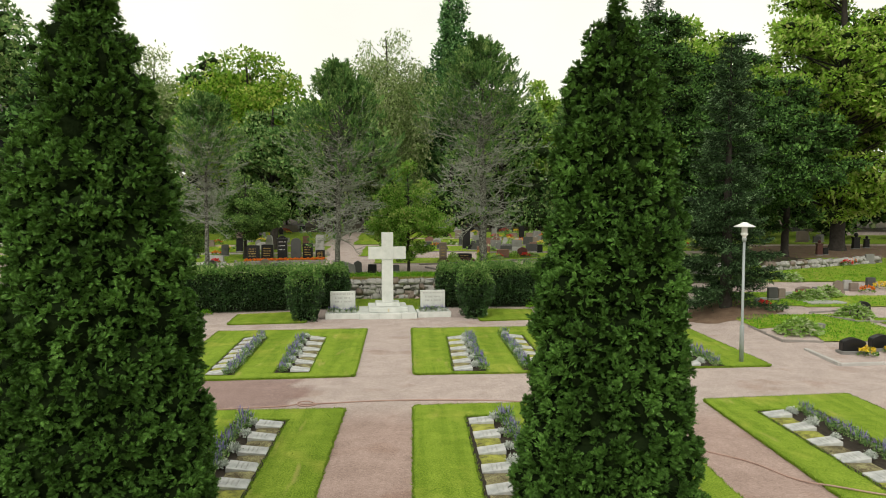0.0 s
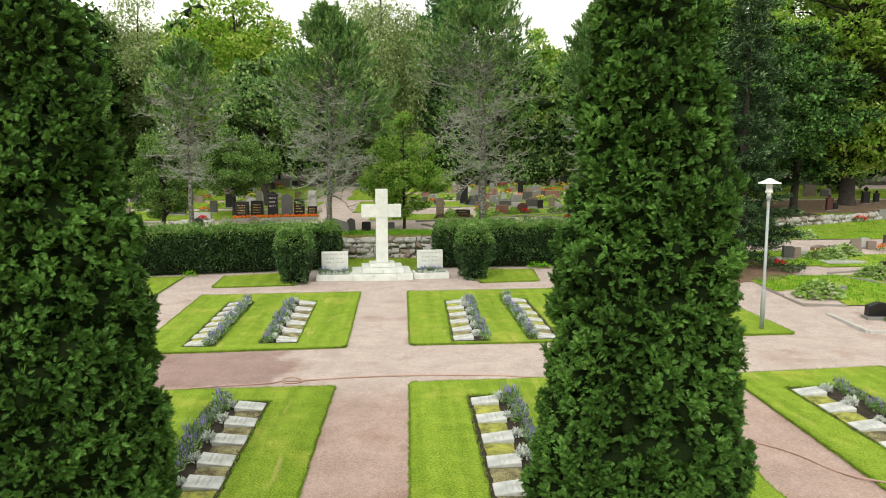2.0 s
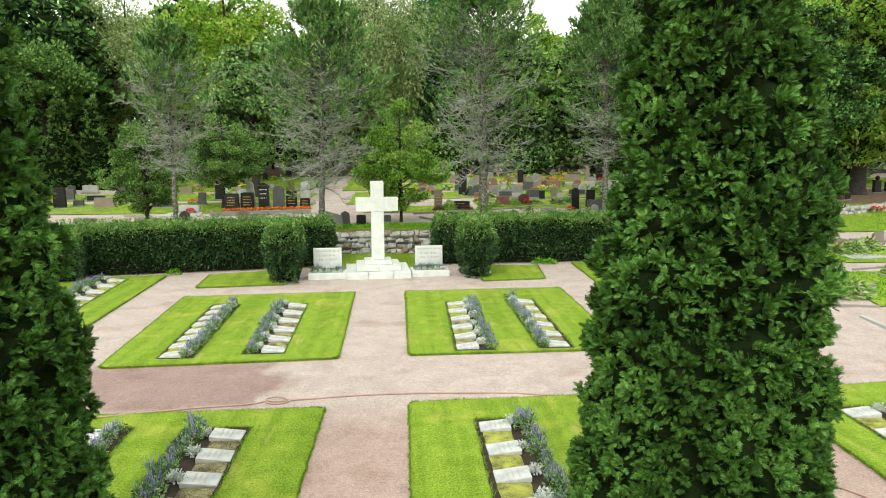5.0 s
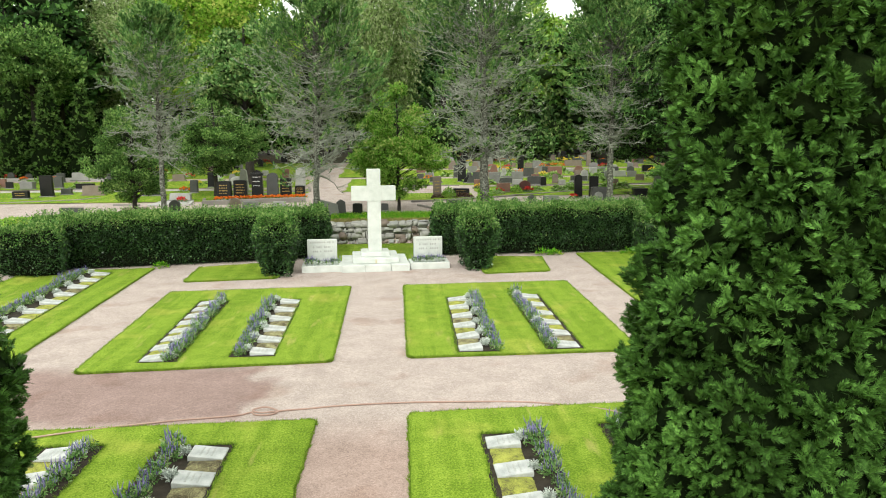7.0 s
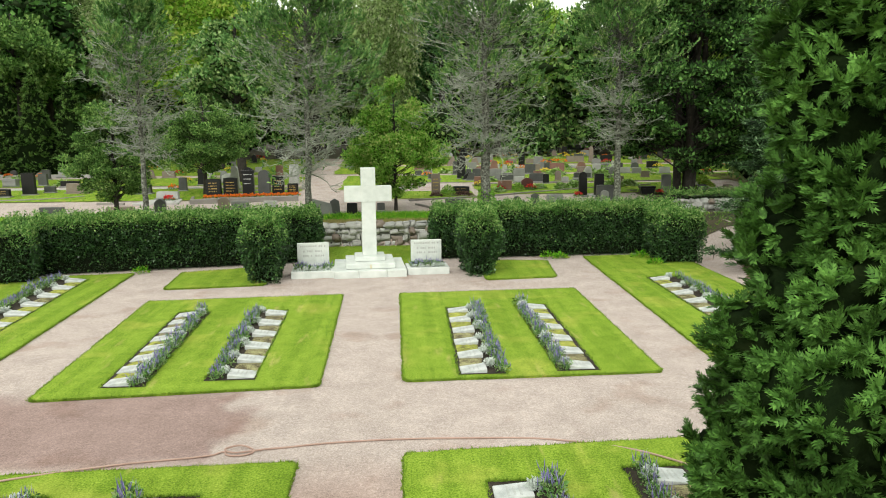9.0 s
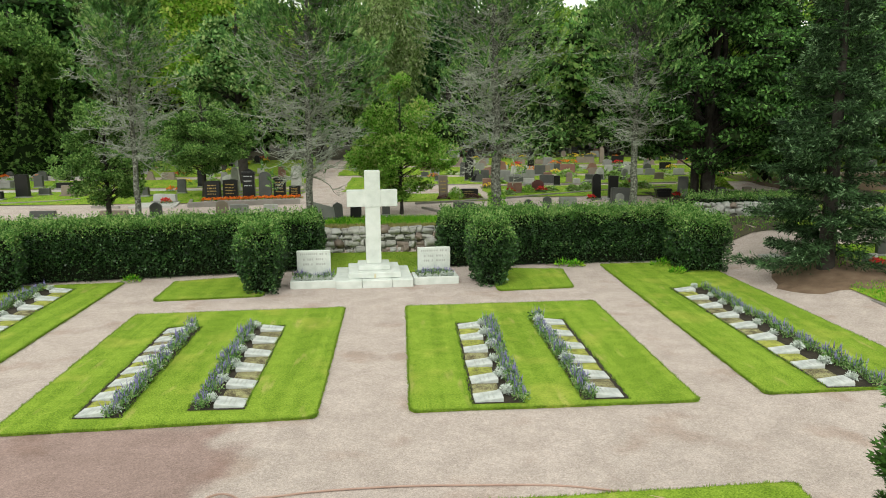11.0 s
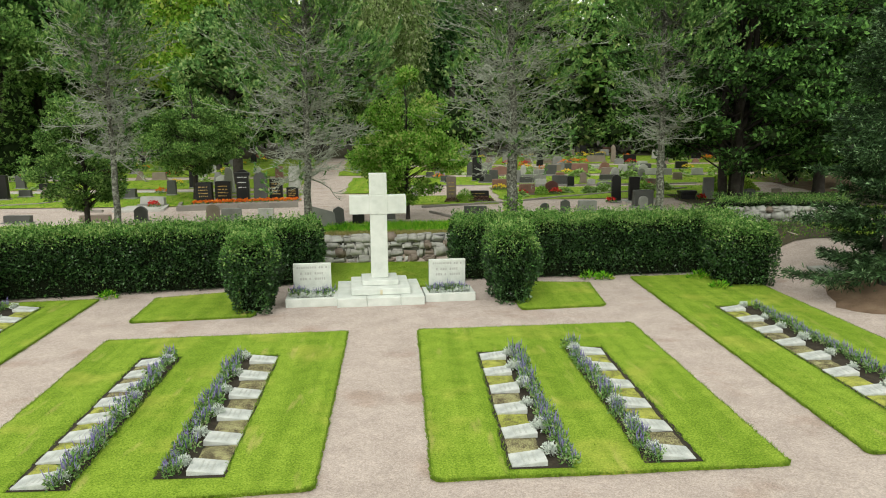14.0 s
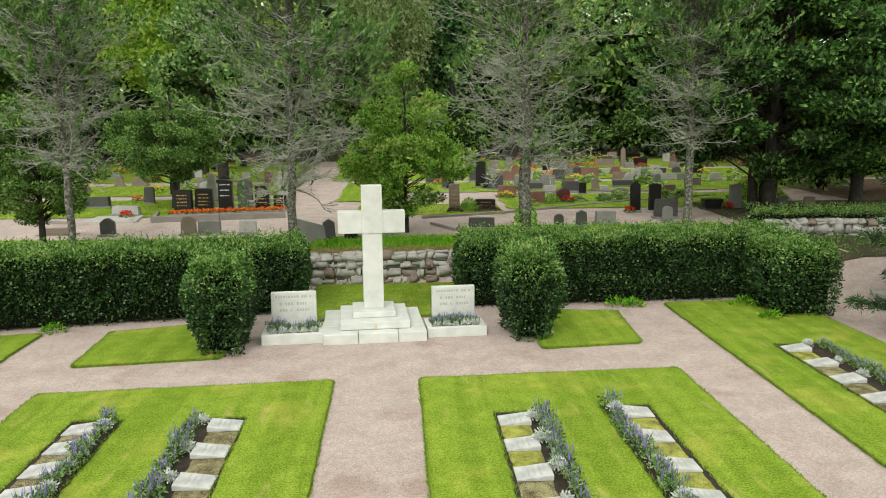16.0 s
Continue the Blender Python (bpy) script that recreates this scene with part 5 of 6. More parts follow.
def woods(seed):
    """The closed belt of trees round the burial ground."""
    rng = random.Random(seed)
    spots = [(-62, 92, 17), (-54, 84, 16), (-46, 95, 18), (-41, 78, 15), (-36, 92, 17), (-30, 84, 15), (-23, 95, 17), (-17, 86, 15), (-10, 97, 17), (8.5, 98, 17), (13, 104, 17), (21, 96, 15),
             (26, 84, 17), (33, 76, 17), (38, 64, 17), (44, 74, 19), (46, 56, 20), (54, 66, 20), (60, 80, 20), (34, 98, 17), (-19, 70, 14), (-6.5, 68, 12.5), (9.5, 72, 12.5), (19.5, 76, 13), (-31, 66, 15), (-3, 90, 17), (28, 70, 15), (-50, 60, 18), (42, 44, 17), (50, 40, 18), (-52, 70, 18), (1.0, 96, 16), (5.5, 101, 17), (-7, 104, 16), (-29, 70, 13), (-36, 72, 15)]
    for i, (x, y, h) in enumerate(spots):
        mat = (M_WOODS, M_DARKLEAF, M_BUSH, M_WOODS, M_ELM)[i % 5]
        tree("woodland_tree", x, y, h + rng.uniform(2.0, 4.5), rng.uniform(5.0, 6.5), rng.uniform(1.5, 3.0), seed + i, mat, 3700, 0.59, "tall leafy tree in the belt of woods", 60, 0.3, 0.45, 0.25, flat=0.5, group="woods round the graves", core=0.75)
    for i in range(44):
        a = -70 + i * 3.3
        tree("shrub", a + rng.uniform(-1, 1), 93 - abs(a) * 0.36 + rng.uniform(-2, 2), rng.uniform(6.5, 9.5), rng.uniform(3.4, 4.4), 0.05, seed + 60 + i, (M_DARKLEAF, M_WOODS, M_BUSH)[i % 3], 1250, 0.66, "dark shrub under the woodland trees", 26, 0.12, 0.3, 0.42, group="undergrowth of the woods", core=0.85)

    for i, (x, y) in enumerate(((-9.5, 79), (-1.5, 73), (1.8, 78), (5.2, 74), (9.0, 77), (12.6, 72), (16.0, 77), (20.0, 72), (24.5, 75), (29, 71), (25.5, 64), (31, 62), (36.5, 60), (42, 57), (21.0, 46.8), (-14.5, 74), (-20, 78), (-26, 74))):
        tree("shrub", x, y, rng.uniform(4.0, 6.0), rng.uniform(2.4, 3.2), 0.05, seed + 120 + i, (M_WOODS, M_BUSH, M_DARKLEAF)[i % 3], 2200, 0.36, "green shrub at the edge of the graves", 30, 0.08, 0.3, 0.36, group="undergrowth of the woods", core=0.8)


woods(900)


# ---- the old graves ----
STONE_WORDS = {"grey_granite": "grey granite", "light_grey_granite": "pale grey granite", "polished_black_granite": "polished black granite", "dark_grey_granite": "dark grey granite",
               "red_granite": "reddish granite", "dark_red_granite": "dark red granite", "brown_granite": "brown granite"}
SHAPE_WORDS = {"flat": "squared headstone with a straight top", "low": "broad low tomb on a stepped base", "taper": "tall headstone tapering upwards", "gold": "headstone with small gilded lettering", "tall": "tall monument with a moulded cap",
               "round": "headstone with a rounded top", "rough": "rough-hewn upright headstone", "shoulder": "broad headstone with curved shoulders", "obelisk": "slender pointed obelisk", "basin": "low flared grave basin",
               "urn": "pillar monument crowned with an urn", "point": "narrow headstone with a pointed top", "slope": "broad headstone with a sloping top"}


def gravestone(style, x, y, w, h, mat, turn=None, thick=None):
    rng = random.Random(int(x * 100) * 31 + int(y * 100))
    turn = rng.uniform(-6, 6) if turn is None else turn
    t = thick or max(0.12, min(0.24, 0.24 * w + 0.06))
    e = empty("gravestone", pose(x, y, gz(x, y) - 0.02, rng.uniform(-1.5, 1.5), rng.uniform(-1.2, 1.2), turn), STONE_WORDS[mat.name] + " " + SHAPE_WORDS[style], "gravestone", "old headstones")
    b = 0.10 if h > 0.3 else 0.05
    if style not in ("basin", "rough"):
        box_part("base", (-w * 0.58, w * 0.58, -t * 0.8, t * 0.8, 0, b), M_GREY if mat not in (M_REDSTONE, M_BROWN) else M_BROWN, e, bevel=0.012)
    hw = w / 2
    if style in ("flat", "gold"):
        k = rng.uniform(0, 0.03) * h
        pts = [(-hw, b), (hw, b), (hw * rng.uniform(0.94, 1.0), h - k), (hw * 0.5, h), (-hw * 0.5, h), (-hw * rng.uniform(0.94, 1.0), h - k)]
        outline_part("stone", pts, t, mat, e)
    elif style == "taper":
        outline_part("stone", [(-hw, b), (hw, b), (hw * 0.62, h * 0.9), (hw * 0.3, h), (-hw * 0.45, h)], t, mat, e)
    elif style == "slope":
        outline_part("stone", [(-hw, b), (hw, b), (hw, h * 0.62), (-hw * 0.8, h), (-hw, h * 0.95)], t, mat, e)
    elif style == "point":
        outline_part("stone", [(-hw, b), (hw, b), (hw * 0.85, h * 0.86), (0, h), (-hw * 0.85, h * 0.86)], t, mat, e)
    elif style == "round":
        pts = [(-hw, b), (hw, b)] + [(hw * 0.96 * math.cos(a), h - hw * 0.8 + hw * 0.8 * math.sin(a)) for a in np.linspace(0, math.pi, 9)]
        outline_part("stone", pts, t, mat, e)
    elif style == "shoulder":
        pts = [(-hw, b), (hw, b), (hw, h * 0.72)] + [(hw * (0.9 - 1.8 * s), h * (0.80 + 0.2 * math.sin(math.pi * s))) for s in np.linspace(0, 1, 8)] + [(-hw, h * 0.72)]
        outline_part("stone", pts, t, mat, e)
    elif style == "low":
        box_part("stone", (-hw, hw, -t, t, b, h * 0.75), mat, e, bevel=0.015)
        box_part("cap", (-hw * 1.04, hw * 1.04, -t * 1.1, t * 1.1, h * 0.75 + 0.002, h), mat, e, bevel=0.015)
    elif style in ("tall", "urn"):
        box_part("stone", (-hw * 0.9, hw * 0.9, -t * 0.75, t * 0.75, b, h * 0.80), mat, e, bevel=0.012, top=0.93)
        box_part("cap", (-hw, hw, -t * 0.9, t * 0.9, h * 0.80 + 0.002, h * 0.90), mat, e, bevel=0.015)
        if style == "tall":
            outline_part("crest", [(-hw * 0.8, h * 0.902), (hw * 0.8, h * 0.902), (hw * 0.4, h * 0.97), (0, h), (-hw * 0.4, h * 0.97)], t, mat, e)
        else:
            bm = bmesh.new()
            bmesh.ops.create_uvsphere(bm, u_segments=10, v_segments=7, radius=hw * 0.55)
            for v in bm.verts:
                v.co.z = v.co.z * 1.1 + h * 0.90 + hw * 0.55
            part("urn", bm, mat, e, smooth=True)
    elif style == "obelisk":
        box_part("stone", (-hw * 0.8, hw * 0.8, -hw * 0.6, hw * 0.6, b, h * 0.86), mat, e, bevel=0.012, top=0.82)
        outline_part("tip", [(-hw * 0.65, h * 0.862), (hw * 0.65, h * 0.862), (0, h)], hw * 0.9, mat, e, bevel=0.0)
    elif style == "rough":
        bm = bmesh.new()
        box(bm, -hw, hw, -t * 0.8, t * 0.8, 0, h, 0.05, 0.82)
        bmesh.ops.subdivide_edges(bm, edges=bm.edges[:], cuts=2, use_grid_fill=True)
        for v in bm.verts:
            v.co += Vector((rng.uniform(-1, 1), rng.uniform(-1, 1), rng.uniform(-1, 1))) * 0.025
        part("stone", bm, mat, e)
    elif style == "basin":
        bm = bmesh.new()
        box(bm, -hw * 0.75, hw * 0.75, -0.2, 0.2, 0, h * 0.72, 0.02)
        for v in bm.verts:
            v.co.x *= 1 + 0.35 * v.co.z / h
        part("stone", bm, mat, e)
        box_part("rim", (-hw, hw, -0.26, 0.26, h * 0.72 + 0.002, h), mat, e, bevel=0.02)
    if style in ("gold", "tall"):
        ink = M_GOLD if style == "gold" else M_PALELET
        rows = [(-hw * 0.62, hw * rng.uniform(0.45, 0.65), b + (h - b) * f, min(0.045, h * 0.055)) for f in ((0.72, 0.56, 0.40, 0.24) if h > 0.6 else (0.65, 0.35))]
        bars("inscription", rows, ink, e, -t / 2 * (1.0 if style != "tall" else 1.42), 0.004, "small lettering")
    return e


gravestone("low", -23.58, 57.12, 1.43, 0.78, M_LIGHTGREY)
gravestone("flat", -10.53, 41.06, 1.07, 0.43, M_LIGHTGREY)
gravestone("flat", -10.77, 48.00, 0.44, 0.96, M_BLACK)
gravestone("flat", -11.47, 52.20, 0.55, 0.55, M_LIGHTGREY)
gravestone("taper", -8.36, 45.53, 0.60, 1.29, M_LIGHTGREY)
gravestone("gold", -8.52, 41.78, 0.72, 0.95, M_BLACK)
gravestone("gold", -7.74, 41.95, 0.70, 0.98, M_BLACK)
gravestone("tall", -6.90, 42.10, 0.64, 1.48, M_BLACK)
gravestone("round", -6.16, 42.25, 0.60, 1.32, M_DARKGREY)
gravestone("gold", -5.50, 42.40, 0.60, 1.02, M_BLACK)
gravestone("gold", -4.78, 42.45, 0.55, 0.62, M_BLACK)
gravestone("flat", -7.19, 53.05, 0.46, 0.76, M_REDSTONE)
gravestone("rough", -5.49, 47.71, 0.58, 1.17, M_LIGHTGREY)
gravestone("gold", 2.36, 41.30, 0.42, 1.13, M_BROWN)
gravestone("gold", 3.60, 41.36, 0.84, 0.49, M_BLACK)
gravestone("flat", 4.34, 50.12, 0.53, 1.38, M_BLACK)
gravestone("flat", 4.21, 53.16, 0.37, 0.91, M_DARKGREY)
gravestone("flat", 5.07, 53.06, 0.34, 0.40, M_DARKGREY)
gravestone("shoulder", 6.09, 53.32, 1.12, 0.61, M_REDSTONE)
gravestone("flat", 5.13, 45.82, 0.87, 0.56, M_REDSTONE)
gravestone("flat", 6.07, 43.38, 0.74, 0.55, M_REDSTONE)
gravestone("flat", 6.93, 48.62, 0.79, 0.39, M_DARKGREY)
gravestone("shoulder", 7.30, 43.69, 0.61, 0.66, M_REDDARK)
gravestone("flat", 8.52, 47.59, 0.83, 0.56, M_DARKGREY)
gravestone("flat", 8.86, 46.46, 0.35, 0.60, M_BLACK)
gravestone("flat", 7.48, 47.44, 0.59, 0.38, M_LIGHTGREY)
gravestone("flat", 10.00, 55.98, 0.72, 0.47, M_BROWN)
gravestone("flat", 11.09, 53.84, 0.97, 0.69, M_REDSTONE)
gravestone("round", 9.96, 48.31, 0.36, 0.63, M_BROWN)
gravestone("flat", 10.18, 47.42, 0.41, 0.35, M_LIGHTGREY)
gravestone("shoulder", 10.54, 46.03, 0.80, 0.37, M_GREY)
gravestone("flat", 11.74, 49.62, 1.03, 0.38, M_DARKGREY)
gravestone("flat", 12.88, 53.63, 0.93, 0.45, M_BROWN)
gravestone("round", 13.51, 49.42, 0.37, 0.72, M_GREY)
gravestone("flat", 12.92, 46.03, 0.57, 0.49, M_BROWN)
gravestone("round", 9.57, 59.14, 0.46, 1.19, M_BLACK)
gravestone("flat", 7.77, 63.50, 0.42, 0.75, M_GREY)
gravestone("flat", 9.41, 62.74, 0.66, 0.41, M_BROWN)
gravestone("flat", 10.83, 62.55, 0.74, 0.41, M_BROWN)
gravestone("flat", 11.63, 60.87, 0.40, 0.40, M_GREY)
gravestone("flat", 12.02, 60.82, 0.32, 0.44, M_DARKGREY)
gravestone("flat", 15.58, 71.49, 0.48, 0.87, M_BLACK)
gravestone("flat", 14.69, 63.73, 1.44, 0.51, M_BROWN)
gravestone("flat", 18.67, 75.04, 0.77, 0.51, M_REDSTONE)
gravestone("obelisk", 15.81, 63.00, 0.46, 1.38, M_BROWN)
gravestone("flat", 16.82, 62.31, 0.95, 0.66, M_BLACK)
gravestone("flat", 14.93, 55.80, 0.90, 0.47, M_GREY)
gravestone("flat", 7.46, 58.48, 0.76, 0.30, M_LIGHTGREY)
gravestone("low", 13.29, 57.75, 0.98, 0.23, M_LIGHTGREY)
gravestone("low", 8.90, 56.96, 1.10, 0.29, M_LIGHTGREY)
gravestone("flat", 14.74, 74.77, 1.52, 0.46, M_DARKGREY)
gravestone("flat", 13.76, 77.05, 1.36, 0.47, M_DARKGREY)
gravestone("flat", 19.86, 85.94, 1.55, 0.48, M_GREY)
gravestone("flat", 9.96, 75.61, 0.61, 0.56, M_GREY)
gravestone("flat", 6.74, 63.63, 0.59, 0.50, M_GREY)
gravestone("flat", 16.08, 52.52, 0.61, 0.44, M_GREY)
gravestone("flat", 15.73, 49.81, 0.51, 0.44, M_BROWN)
gravestone("basin", 12.87, 41.04, 0.74, 0.42, M_BLACK)
gravestone("flat", 13.78, 40.96, 0.47, 1.01, M_GREY)
gravestone("flat", 15.14, 39.88, 0.41, 0.60, M_DARKGREY)
gravestone("flat", 17.04, 41.23, 0.43, 0.45, M_BROWN)
gravestone("flat", 17.88, 52.30, 0.67, 0.47, M_LIGHTGREY)
gravestone("gold", -19.14, 42.76, 0.80, 0.46, M_BLACK)
gravestone("flat", -18.25, 43.68, 0.65, 1.18, M_BLACK)
gravestone("flat", -19.88, 48.56, 0.50, 0.73, M_DARKGREY)
gravestone("flat", -17.71, 44.70, 0.57, 0.39, M_DARKGREY)
gravestone("flat", -16.10, 44.25, 1.14, 0.57, M_BROWN)
gravestone("flat", -17.99, 47.70, 1.04, 0.39, M_BLACK)
gravestone("low", -21.44, 48.08, 0.72, 0.49, M_GREY)
gravestone("round", -25.89, 54.87, 0.45, 0.57, M_DARKGREY)
gravestone("round", -24.46, 54.29, 0.45, 0.52, M_DARKGREY)
gravestone("flat", -27.31, 58.70, 0.49, 0.81, M_BROWN)
gravestone("flat", -27.16, 60.72, 0.76, 0.63, M_GREY)
gravestone("flat", -28.25, 65.47, 0.82, 0.60, M_GREY)
gravestone("low", -26.01, 59.03, 1.55, 0.57, M_DARKGREY)
gravestone("low", -24.35, 59.33, 1.73, 0.66, M_GREY)
gravestone("flat", -20.89, 53.86, 1.11, 0.59, M_LIGHTGREY)
gravestone("flat", -12.69, 43.61, 1.13, 0.50, M_DARKGREY)
gravestone("flat", -10.90, 44.80, 0.43, 0.77, M_DARKGREY)
gravestone("flat", -22.74, 48.55, 0.40, 0.46, M_BLACK)
gravestone("shoulder", 13.17, 19.96, 0.67, 0.47, M_BLACK)
gravestone("shoulder", 14.22, 20.29, 0.66, 0.49, M_BLACK)
gravestone("flat", 14.67, 27.53, 0.38, 0.53, M_DARKGREY)
gravestone("flat", 15.12, 27.72, 0.28, 0.45, M_BROWN)
gravestone("flat", 15.75, 28.32, 0.33, 0.20, M_LIGHTGREY)
gravestone("shoulder", 16.47, 28.51, 0.66, 0.37, M_BROWN)
gravestone("flat", 17.37, 29.16, 0.36, 0.23, M_GREY)
gravestone("shoulder", 18.18, 29.01, 0.38, 0.52, M_BROWN)
gravestone("flat", 18.83, 29.45, 0.34, 0.46, M_LIGHTGREY)
gravestone("flat", 19.03, 29.32, 0.36, 0.36, M_BROWN)
gravestone("flat", 20.29, 30.16, 0.38, 0.45, M_DARKGREY)
gravestone("flat", 31.32, 55.69, 0.92, 0.92, M_BROWN)
gravestone("flat", 32.71, 55.62, 0.57, 0.66, M_GREY)
gravestone("flat", 38.71, 72.54, 1.03, 0.51, M_DARKGREY)
gravestone("flat", 39.11, 70.52, 1.22, 0.67, M_DARKGREY)
gravestone("flat", 25.52, 39.17, 0.55, 0.43, M_LIGHTGREY)
gravestone("flat", 26.07, 39.14, 0.46, 0.58, M_GREY)
gravestone("low", 13.93, 23.00, 0.30, 0.21, M_GREY)
gravestone("flat", 13.72, 26.72, 0.29, 0.29, M_GREY)
gravestone("flat", 14.13, 27.16, 0.25, 0.21, M_LIGHTGREY)
gravestone("shoulder", 16.71, 25.04, 0.50, 0.50, M_BLACK)
gravestone("urn", 26.09, 44.21, 0.40, 0.90, M_REDDARK)
gravestone("flat", 26.70, 44.52, 0.31, 0.51, M_BLACK)
gravestone("urn", 31.45, 49.00, 0.53, 0.98, M_BLACK)
gravestone("urn", 32.73, 49.80, 0.38, 0.77, M_BLACK)
gravestone("flat", 32.11, 54.98, 0.59, 0.55, M_DARKGREY)
gravestone("flat", 32.70, 57.91, 0.89, 0.45, M_GREY)
PLANTED = []
# stones that stand behind the hedge, along the terrace
gravestone("shoulder", -9.38, 36.4, 0.46, 0.62, M_DARKGREY, 4)
gravestone("round", -6.75, 36.3, 0.48, 0.68, M_BROWN, 3)
gravestone("flat", -6.12, 36.5, 0.72, 0.48, M_GREY, 3)
gravestone("flat", -4.85, 36.4, 0.56, 0.48, M_LIGHTGREY, 3)
gravestone("slope", -2.62, 34.7, 1.05, 0.82, M_GREY, 24)
gravestone("point", -2.02, 34.9, 0.42, 0.72, M_DARKGREY, 10)
gravestone("flat", -1.32, 34.8, 0.42, 0.55, M_BLACK, -4)
gravestone("flat", -0.20, 35.9, 0.32, 0.40, M_DARKGREY, 3)
gravestone("flat", 2.98, 36.8, 0.88, 0.42, M_DARKGREY, 4)
gravestone("round", 5.70, 37.0, 0.34, 0.48, M_DARKGREY, 2)
gravestone("point", 6.50, 37.0, 0.40, 0.60, M_DARKGREY, 2)
gravestone("flat", 7.45, 37.4, 0.72, 0.50, M_GREY, 3)
gravestone("round", 9.45, 40.3, 0.40, 1.22, M_BLACK, 2)
gravestone("flat", 10.25, 40.4, 0.46, 1.12, M_BLACK, 2)
gravestone("flat", 10.05, 38.6, 0.85, 0.75, M_DARKGREY, 3)
gravestone("round", 9.75, 37.6, 0.36, 0.62, M_GREY, 3)
gravestone("flat", -13.9, 36.6, 0.95, 0.30, M_DARKGREY, 3)
gravestone("flat", -11.2, 36.8, 1.1, 0.26, M_BROWN, 3)


_rng = random.Random(77)
_mats = (M_LIGHTGREY, M_DARKGREY, M_BROWN, M_REDSTONE, M_BLACK, M_DARKGREY, M_GREY, M_BLACK)
for _i in range(120):
    # the rows farther back
    _row = _i % 7
    _y = (49.5, 53.0, 57.0, 61.5, 66.0, 71.0, 76.5)[_row] + _rng.uniform(-0.6, 0.6)
    _x = _rng.uniform(1.5, 13 + _row * 3) if _i % 5 < 3 else _rng.uniform(-34, -9)
    if abs(_x + 5) < 3.5:
        continue
    gravestone(("flat", "flat", "shoulder", "round", "flat", "taper")[_i % 6], _x, _y, _rng.uniform(0.40, 0.8), _rng.uniform(0.35, 0.75), _mats[_rng.randrange(8)])
for _i in range(130):
    # planting on the farther graves
    _x, _y = (_rng.uniform(1.5, 26), _rng.uniform(48.5, 76)) if _i % 3 else (_rng.uniform(-32, -10), _rng.uniform(47.5, 70))
    PLANTED.append((_x, _y, _rng.uniform(0.3, 0.6), (0, 1, 2, 0, 1, 3, 2, 0, 4, 1)[_i % 10]))


def kerb(points, mat, w=0.14, h=0.11, piece=1.1, label="low granite kerb round a grave plot"):
    """A row of kerb stones along a line of places."""
    x0, y0 = points[0]
    e = empty("grave_kerb", pose(0, 0, 0), label, "kerb", "plot kerbs")
    rng = random.Random(int(x0 * 57 + y0 * 91))
    for (xa, ya), (xb, yb) in zip(points, points[1:]):
        L = math.hypot(xb - xa, yb - ya)
        n = max(1, round(L / piece))
        a = math.degrees(math.atan2(yb - ya, xb - xa))
        for i in range(n):
            s = (i + 0.5) / n
            x, y = xa + (xb - xa) * s, ya + (yb - ya) * s
            k = box_part("kerb_stone", (-L / n / 2 + 0.006, L / n / 2 - 0.006, -w / 2, w / 2, -0.08, h + rng.uniform(-0.01, 0.01)), mat, e, bevel=0.012)
            k.matrix_basis = pose(x, y, gz(x, y), 0, 0, a + rng.uniform(-0.6, 0.6))
    return e


kerb([(-9.0, 39.3), (-4.2, 40.15)], M_KERB, 0.2, 0.22)
kerb([(-9.0, 39.45), (-9.5, 41.6)], M_KERB)
kerb([(-11.5, 39.1), (-9.6, 39.3), (-9.9, 40.9)], M_KERBL, 0.16, 0.08)
kerb([(-19.4, 41.0), (-17.4, 41.35), (-15.8, 42.0), (-15.2, 42.9)], M_KERB, 0.12, 0.07)
kerb([(-13.2, 39.4), (-11.9, 39.2)], M_KERB, 0.14, 0.10)
kerb([(1.0, 39.4), (4.4, 40.6), (10.0, 43.6), (14.5, 45.3)], M_KERB, 0.14, 0.08)
kerb([(1.3, 38.0), (2.1, 36.4)], M_KERB, 0.12, 0.08)
kerb([(12.10, 20.5), (11.95, 18.52), (16.8, 18.95)], M_KERBL, 0.11, 0.08, 1.6, "pale stone kerb round a gravel grave plot")
kerb([(12.0, 23.85), (11.98, 21.5), (13.1, 21.25)], M_KERB, 0.07, 0.06)
kerb([(16.8, 25.7), (14.9, 25.3), (15.7, 23.9), (19.0, 23.7)], M_KERB, 0.08, 0.06)
kerb([(11.3, 29.1), (11.55, 27.6), (12.7, 27.5)], M_BARKD, 0.09, 0.07, 1.6, "dark weathered edging round a mossy grave plot")
kerb([(-8.6, 43.9), (-4.6, 45.0), (-4.9, 47.0)], M_KERB, 0.14, 0.12)
kerb([(4.9, 46.9), (16.0, 47.7)], M_KERB, 0.12, 0.06)
kerb([(0.6, 47.9), (4.0, 47.6)], M_KERB, 0.12, 0.06)
kerb([(-22.0, 46.2), (-9.8, 46.3)], M_KERBL, 0.14, 0.08, 2.0)
kerb([(-30.0, 54.0), (-18.0, 53.9)], M_KERBL, 0.2, 0.22, 2.0)


def flat_tomb(x, y, w, d, mat, turn, label):
    e = empty("flat_tomb", pose(x, y, gz(x, y), 0, 0, turn), label, "gravestone")
    box_part("slab", (-w / 2, w / 2, -d / 2, d / 2, -0.03, 0.055), mat, e, bevel=0.015)
    return e


flat_tomb(16.4, 27.0, 1.5, 0.7, M_LIGHTGREY, 4, "pale flat grave slab beside hostas")
flat_tomb(12.0, 28.4, 0.85, 0.9, M_LIGHTGREY, 6, "weathered flat slab inside a dark plot kerb")
flat_tomb(10.6, 40.6, 1.4, 1.0, M_LIGHTGREY, 3, "pale flat grave slab among black pillars")
